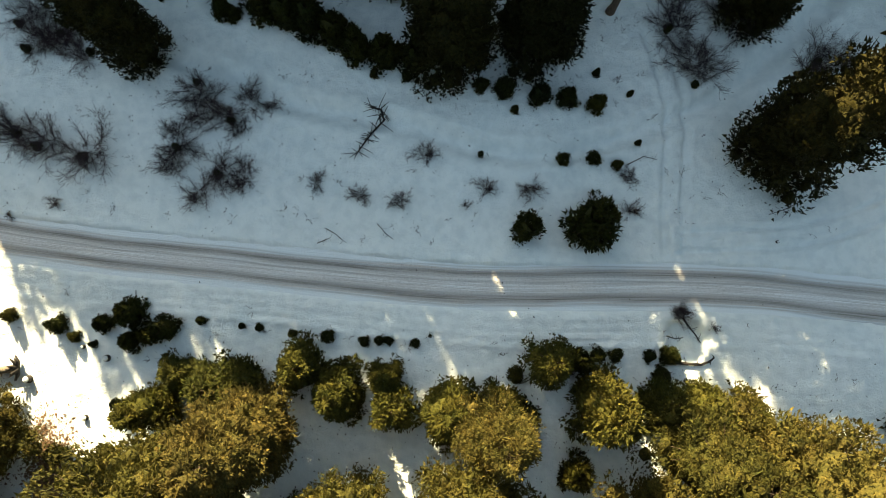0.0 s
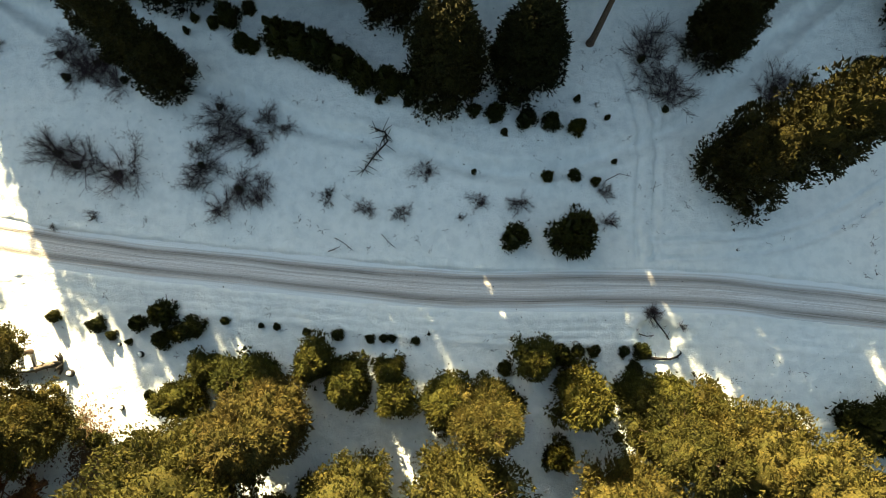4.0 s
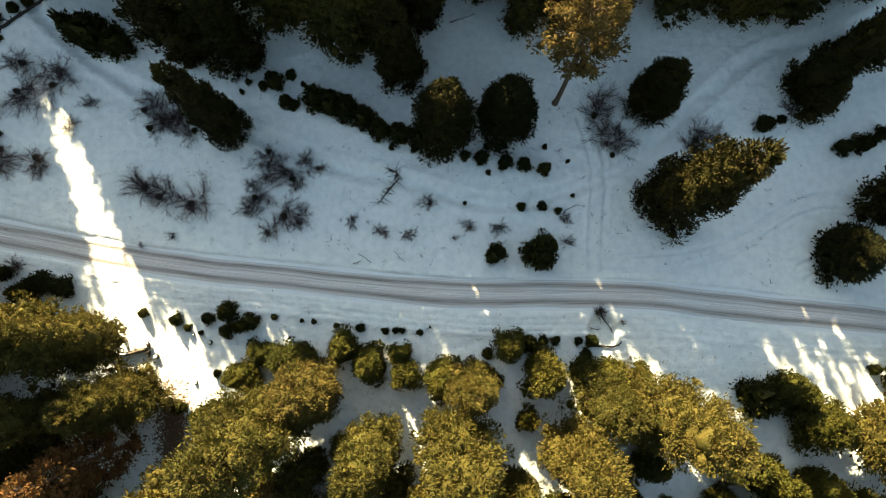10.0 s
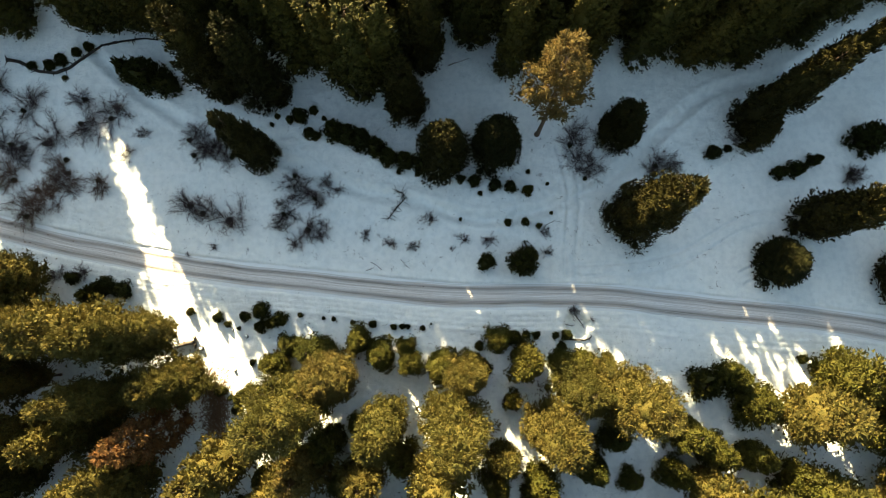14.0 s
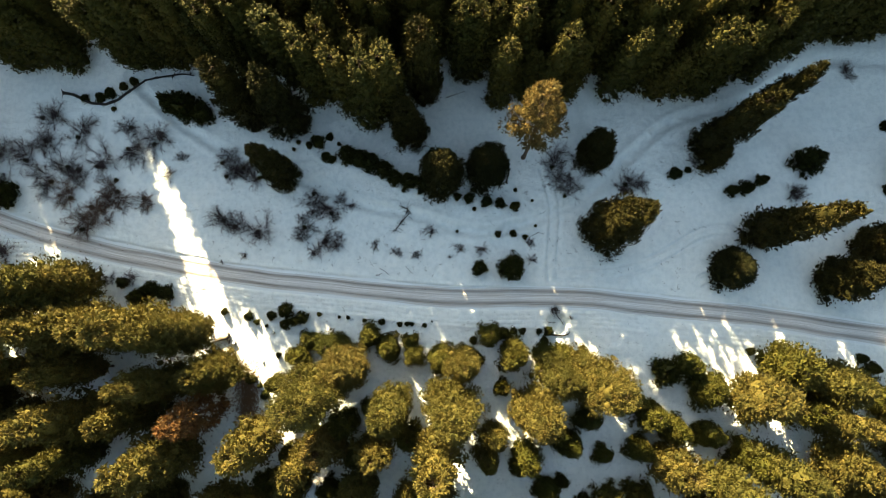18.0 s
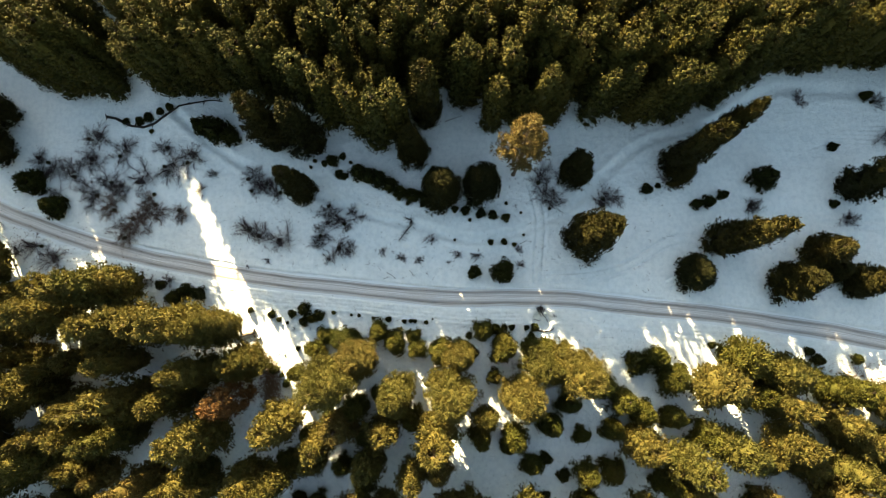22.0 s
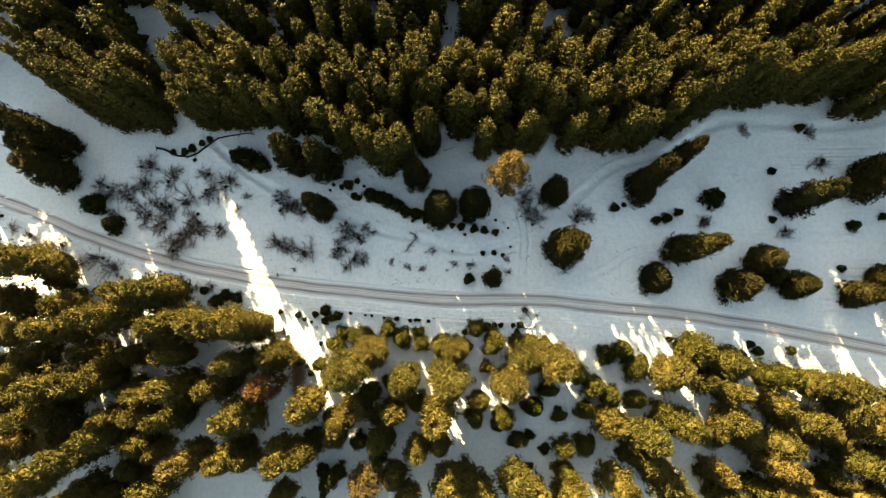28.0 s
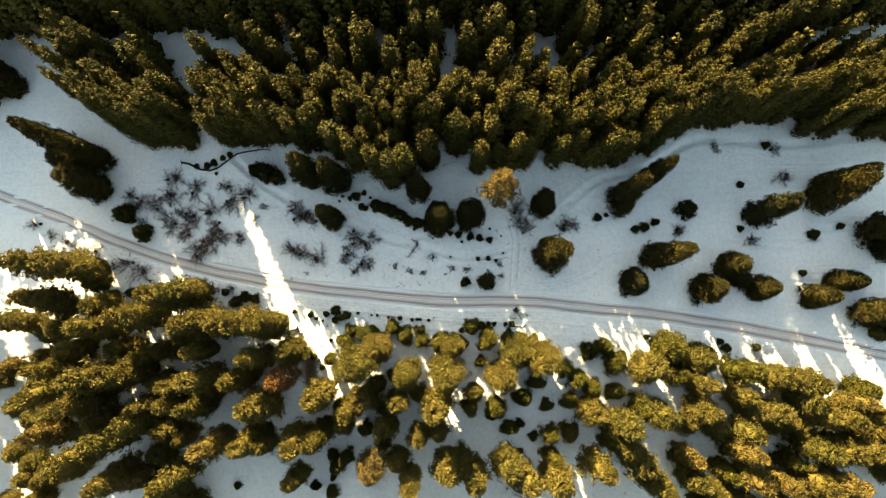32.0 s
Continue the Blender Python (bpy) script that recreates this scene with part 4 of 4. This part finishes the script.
def far_fir(x, y, wide, high):
    high = lane_height(x, y, 3.0 * wide, 22.5 * high) / 22.5
    FAR.append(pose(x, y, ground_z(x, y) - 0.05, 0, 0, rng.uniform(0, 360)) @ Matrix.Diagonal((wide, wide, high, 1)))


# forest beyond the edges, with unseen north-western firs added to shade the glade
for i in range(24):
    far_pines.put(-103 + i * 8.8 + rng.uniform(-2.2, 2.2), -44 + rng.uniform(-3, 2), rng.uniform(0.85, 1.15), rng.uniform(0.8, 1.0), 1.5)
for i in range(60):
    far_fir(-140 + i * 0.8 + rng.uniform(-2, 2), 55 + i * 0.45 + rng.uniform(-9, 14), rng.uniform(0.9, 1.2), rng.uniform(0.95, 1.15))
    far_fir(-112 + i * 3.75 + rng.uniform(-3, 3), 76 + rng.uniform(-5, 6), rng.uniform(0.9, 1.2), rng.uniform(0.9, 1.1))
for i in range(26):
    far_fir(-126 + i * 1.15 + rng.uniform(-1, 1), 62 + rng.uniform(0, 18), rng.uniform(0.9, 1.2), rng.uniform(1.05, 1.25))
for i in range(46):
    x, y = -100 + i * 4.6 + rng.uniform(-3, 3), 67 + rng.uniform(-3, 3)
    far_fir(x, y, rng.uniform(0.85, 1.15), rng.uniform(0.9, 1.1))

# lower firs that close the forest between the tall ones
taken = [(x, y) for x, y, *_ in NORTH_STAND + SOUTH_STAND + GLADE_TREES]


def fill(kinds, count, x0, x1, y0, y1, edge, gap, low, high_):
    n = 0
    for _ in range(count * 8):
        x, y = rng.uniform(x0, x1), rng.uniform(y0, y1)
        if n >= count or not edge(x, y):
            continue
        if min((x - a) ** 2 + (y - c) ** 2 for a, c in taken) > gap * gap:
            taken.append((x, y))
            if kinds is firs and y > 53:
                far_fir(x, y, rng.uniform(0.75, 1.0), rng.uniform(low, high_))
            elif kinds is firs:
                firs.put(x, y, rng.uniform(0.8, 1.0), lane_height(x, y, 3.0, 22.5 * rng.uniform(low, high_)) / 22.5, 1.5)
            else:
                kinds.put(x, y, rng.uniform(0.75, 1.0), rng.uniform(low, high_), 1.5)
            n += 1


north_edge = np.array([(-100, 72), (-97, 68), (-81, 50), (-65, 37.5), (-55, 36), (-40, 37), (-25, 33), (-10, 31), (0, 37), (8, 31), (22, 32), (35, 31.5), (47, 34), (56, 38), (67, 41), (80, 39), (100, 36)])
PATHS = np.array([(-59, 70, -50, 36, 3.4), (1.2, 33, -1.0, 66, 1.8), (-33, 33, -36, 44, 2.2), (-22, 44, -18, 47, 2.2), (-72, 66, -66, 56, 3.0)])


def north_floor(x, y):
    if y < np.interp(x, north_edge[:, 0], north_edge[:, 1]) + 1.5:
        return False
    for ax, ay, bx, by, wide in PATHS:
        k = min(1, max(0, ((x - ax) * (bx - ax) + (y - ay) * (by - ay)) / ((bx - ax) ** 2 + (by - ay) ** 2)))
        if math.hypot(x - ax - k * (bx - ax), y - ay - k * (by - ay)) < wide:
            return False
    return True


fill(firs, 60, -100, 102, 31, 37, north_floor, 2.6, 0.64, 0.82)
# this band is added tall and dense to keep sun off the snow
fill(firs, 130, -100, 102, 37, 47, north_floor, 2.2, 0.86, 1.0)
fill(firs, 90, -100, 102, 48, 66, north_floor, 2.9, 0.72, 0.88)
# two dense unseen rows added behind the forest to keep sun off the glade
for i in range(180):
    far_fir(-120 + i * 1.3 + rng.uniform(-0.6, 0.6), (66, 69.5)[i % 2] + rng.uniform(-1, 1), rng.uniform(1.0, 1.25), rng.uniform(1.0, 1.15))
# more unseen firs added past the left edge for shade
for i in range(60):
    far_fir(rng.uniform(-140, -101), rng.uniform(44, 62), rng.uniform(0.9, 1.2), rng.uniform(0.85, 1.05))
# added firs that close the skyline where sun would else shine between the trunks
ROOTED = [(ob.matrix_basis.translation.x, ob.matrix_basis.translation.y, 3.2 * ob.matrix_basis.to_scale().x, 22.5 * ob.matrix_basis.to_scale().z)
          for ob in list(scene.objects) if ob.parent is None and ob.name.startswith("fir_tree")]
for k in range(-60, 101):
    c = 0.9 * k + 0.01
    lit = [start for mid, half, start in LANES if abs(c - mid) < half + 1.6]
    for foot in ((max(lit) + 6.0,) if lit else (6.0, -1.0, -7.0)):
        over = [h - 2.2 - (y - foot) / sy * se / ce for x, y, r, h in ROOTED if abs(x * sy - y * sx - c) < 0.55 * r and y > foot + 12]
        for _ in range(12):
            y = rng.uniform(34, 42) + max(0.0, c - 45) * 0.08
            x = (c + y * sx) / sy
            if max(over, default=-1.0) < 0 and north_floor(x, y):
                tall = min(24.5, (y - foot) / sy * se / ce + 2.6)
                ROOTED.append((x, y, 2.9, tall))
                firs.put(x, y, 0.9, tall / 22.5, 0.5)
                break
# under-storey of the southern stand
fill(far_pines, 34, -102, -50, -42, 3, lambda x, y: y < -0.10 * (x + 36) - 7, 2.7, 0.30, 0.55)
fill(far_pines, 22, 50, 100, -42, -14, lambda x, y: y < -15 - 0.1 * (x - 48), 2.8, 0.3, 0.5)
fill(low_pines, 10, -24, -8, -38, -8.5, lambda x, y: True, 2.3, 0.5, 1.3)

plain = [conifer("fir_tree", "far fir", 22.5, 3.2, 62, 0.95, 0, FOREST_SHADE, BARK, 0.05, b, 0.2, 0.2, "", 0.6, 0.4, 0.15, 0.6) for b in (0.34, 0.38, 0.30)]
far_forest(plain, FAR)
for ob in plain:
    for c in list(ob.children):
        bpy.data.objects.remove(c)
    bpy.data.objects.remove(ob)

# dry weeds over the open snow
n = 0
while n < 260:
    x, y = rng.uniform(-38, 40), rng.uniform(-6, 24)
    d = float(road_offset(np.array([x]), np.array([y]))[0])
    if abs(d) > 2.3 and -8 < d < 22:
        weeds.put(x, y, rng.uniform(0.22, 0.62), rng.uniform(0.25, 0.6), 14.0)
        n += 1


# ---- fallen wood, stumps, hollow, litter ----
def fallen_log(name, label, a, b_, r, mat, stubs=5, lift=0.0):
    """A log lying on the snow between two places, with broken limb stubs."""
    thing = tagged(new(name), label, "log")
    pa = Vector((a[0], a[1], ground_z(*a) + r * 0.6 + lift))
    pb = Vector((b_[0], b_[1], ground_z(*b_) + r * 0.45))
    n = 9
    pts = [pa.lerp(pb, k / n) + Vector((rng.normal() * r * 0.35, rng.normal() * r * 0.35, rng.normal() * r * 0.15)) for k in range(n + 1)]
    t = Tubes()
    t.add(pts, [r * (1.15 - 0.6 * k / n) * rng.uniform(0.9, 1.1) for k in range(n + 1)], 9)
    child("stem", t.mesh("stem", mat), thing)
    for _ in range(stubs):
        k = int(rng.integers(1, n))
        d = Vector((rng.normal(), rng.normal(), abs(rng.normal()) * 0.6)).normalized()
        s = Tubes()
        L = rng.uniform(2, 6) * r
        s.add([pts[k], pts[k] + d * L * 0.6, pts[k] + d * L + Vector((0, 0, -0.1 * L))], [r * 0.35, r * 0.22, r * 0.08], 5)
        child("broken_limb", s.mesh("broken_limb", mat), thing)
    cap = Tubes()
    cap.add([p + Vector((0, 0, r * 0.75)) for p in pts[2:n]], [r * 0.45 * rng.uniform(0.5, 1.1) for _ in pts[2:n]], 7)
    child("snow_cap", cap.mesh("snow_cap", SNOW), thing, "thin strip of snow on the log")
    return thing


def root_plate(log, x, y, r):
    """The torn root end of a fallen tree."""
    for k in range(9):
        w = 2 * math.pi * k / 9 + rng.normal() * 0.2
        c = Vector((x, y, ground_z(x, y) + r * 0.6))
        e = c + Vector((rng.normal() * 0.15, math.cos(w) * r * 2.2, abs(math.sin(w)) * r * 2.0))
        t = Tubes()
        t.add([c, c.lerp(e, 0.55) + Vector((0.12, 0, 0)), e], [r * 0.5, r * 0.3, r * 0.08], 5)
        child("root", t.mesh("root", DARKWOOD), log)


def stump(x, y, r, h):
    thing = tagged(new("tree_stump"), "short snow-topped dark tree stump", "stump", "stumps")
    t = Tubes()
    z = ground_z(x, y)
    t.add([(x, y, z - 0.2), (x, y, z + h * 0.3), (x + 0.02, y, z + h)], [r * 1.4, r * 1.1, r], 10)
    child("stump_body", t.mesh("stump_body", DARKWOOD), thing)
    c = Tubes()
    c.add([(x, y, z + h), (x, y, z + h + 0.08), (x, y, z + h + 0.12)], [r * 0.9, r * 0.7, r * 0.3], 10)
    child("snow_cap", c.mesh("snow_cap", SNOW), thing, "rounded cap of snow")
    return thing


def dead_branch(label, line, r, twigs, mat, spread_=0.9):
    """A fallen dead branch: a crooked stem with side twigs, lying on the snow."""
    thing = tagged(new("fallen_branch"), label, "branch", "fallen branches")
    pts = [Vector((x, y, ground_z(x, y) + 0.10 + 0.08 * abs(rng.normal()))) for x, y in line]
    t = Tubes()
    t.add(pts, [r * (1 - 0.75 * k / len(pts)) for k in range(len(pts))], 6)
    child("stem", t.mesh("stem", mat), thing)
    fine = Tubes()
    for _ in range(twigs):
        k = int(rng.integers(0, len(pts) - 1))
        p = pts[k].lerp(pts[k + 1], rng.uniform())
        d = Vector((rng.normal(), rng.normal(), 0.25 * rng.normal())).normalized() * rng.uniform(0.2, spread_)
        fine.add([p, p + d * 0.5 + Vector((0, 0, 0.08)), p + d], [r * 0.35, r * 0.28, r * 0.12], 4)
    tagged(child("twig_tangle", fine.mesh("twig_tangle", mat), thing), kind="stuff")
    return thing


big = fallen_log("fallen_log", "fallen bare tree trunk on sunlit snow, root end torn", (-30.8, -3.8), (-38.5, -5.2), 0.24, DEADWOOD, 8, 0.15)
root_plate(big, -30.6, -3.8, 0.42)
fallen_log("fallen_log", "grey fallen log in the pine stand", (-34.1, -14.9), (-37.9, -16.4), 0.16, DEADWOOD)
fallen_log("fallen_log", "thin fallen pole on the forest path", (1.2, 32.4), (4.0, 33.4), 0.07, DEADWOOD, 2)
CREEK = [(-58.0, 33.6), (-56.3, 33.3), (-53.5, 31.9), (-51.2, 31.7), (-49.4, 32.4), (-48.2, 33.4), (-46.6, 34.6), (-45.3, 35.6), (-42.5, 36.1), (-39.6, 36.5), (-37.8, 36.3)]
dead_branch("long dark fallen tree lying crooked across the snow", CREEK, 0.26, 46, DARKWOOD, 0.9)
dead_branch("dark snow-dusted fallen branch in the glade", [(-5.4, 15.5), (-4.6, 15.2), (-4.4, 14.4), (-5.2, 13.5), (-5.9, 12.6), (-6.4, 11.9)], 0.10, 64, DARKWOOD, 1.3)
dead_branch("curved dark log at the rim of the snow hollow", [(15.8, -3.0), (16.4, -3.35), (17.2, -3.45), (18.2, -3.5), (18.8, -3.3), (19.1, -3.0)], 0.15, 10, DARKWOOD, 0.3)
dead_branch("thin dark branch leaning into the snow hollow", [(17.0, -0.2), (17.4, -0.8), (17.9, -1.4), (18.2, -2.0)], 0.08, 16, DARKWOOD, 0.5)
dead_branch("broken dark stick lying in the snow hollow", [(15.9, -1.5), (16.5, -1.7), (17.0, -1.6)], 0.05, 8, DARKWOOD, 0.4)
for line in ([(26.0, 8.2), (24.8, 7.6), (23.6, 7.2)], [(-8.6, 6.3), (-7.9, 5.9), (-7.2, 5.3)], [(-4.8, 6.6), (-4.2, 5.9), (-3.7, 5.5)], [(-9.2, 5.2), (-8.2, 5.6)], [(13.6, 11.0), (14.8, 11.6), (15.8, 11.4)]):
    dead_branch("small dry stick lying on the snow", line, 0.035, 9, TWIG, 0.4)
for x, y, r, h in ((-24.2, -3.1, 0.22, 0.3), (-25.5, -7.3, 0.2, 0.25), (-29.8, -4.6, 0.25, 0.4), (-26.0, -2.3, 0.14, 0.25), (24.0, 5.2, 0.10, 0.18)):
    stump(x, y, r, h)
for x, y, w, h in ((17.0, 0.1, 0.85, 0.9), (16.9, 0.3, 0.6, 0.9), (17.1, -0.1, 0.6, 0.8), (19.2, -0.9, 0.4, 0.5)):
    bare.put(x, y, w, h)
for x, y, w, h in ((16.05, -2.95, 0.85, 1.0), (-50.5, 33.5, 1.1, 0.9), (-52.0, 32.8, 1.0, 0.8), (-48.5, 34.5, 0.9, 0.8), (-47.0, 35.3, 0.9, 0.8), (-54.5, 32.6, 0.8, 0.7), (-50.0, 31.0, 0.5, 0.5)):
    young.put(x, y, w, h)

def litter(name, label, spots, size, mat):
    """Loose flakes of needles, bark and twig bits strewn on the snow."""
    xy = np.concatenate([rng.normal(size=(n, 2)) * (rx, ry) + (x, y) for x, y, rx, ry, n in spots])
    z = snow_height(xy[:, 0], xy[:, 1]) + 0.015
    z = np.where(abs(road_offset(xy[:, 0], xy[:, 1])) < 1.7, z + 0.24, z)
    n = len(xy)
    c = np.concatenate([xy, z[:, None]], 1)
    a = rng.uniform(0, 6.283, n)
    L = size * rng.uniform(0.4, 1.8, n)
    d = np.stack([np.cos(a), np.sin(a), rng.normal(size=n) * 0.2], 1) * L[:, None]
    s = np.stack([-np.sin(a), np.cos(a), rng.normal(size=n) * 0.2], 1) * (L * rng.uniform(0.15, 0.6, n))[:, None]
    v = np.stack([c - d, c + s, c + d + (0, 0, 0.02), c - s], 1).reshape(-1, 3)
    return tagged(new(name, mesh_from(name, v, np.arange(n * 4).reshape(-1, 4), mat)), label, "litter", kind="stuff")


litter("needle_litter", "rust-brown needle litter strewn over snow under pines",
       [(-27.6, -12.6, 0.8, 1.9, 5200), (-28.6, -9.4, 0.6, 1.2, 900), (-34, -12, 4, 3, 900), (69, -10.8, 4.5, 1.2, 1600), (-77, 12.5, 5, 2.2, 900), (-62, 7, 5, 3, 500), (20, -36, 4, 2, 900), (40, -30, 8, 4, 900)], 0.10, LITTER)
litter("twig_litter", "dark bits of twig and bark scattered on snow",
       [(-10, -8, 16, 3, 500), (20, -7, 12, 2.5, 400), (20, -26, 9, 6, 1400), (-20, -24, 6, 6, 800), (45, -18, 6, 4, 700), (-65, 4, 10, 4, 700), (5, 13, 14, 5, 260), (-30, 14, 10, 5, 300), (0, 42, 2, 8, 200)], 0.055, DARKWOOD)
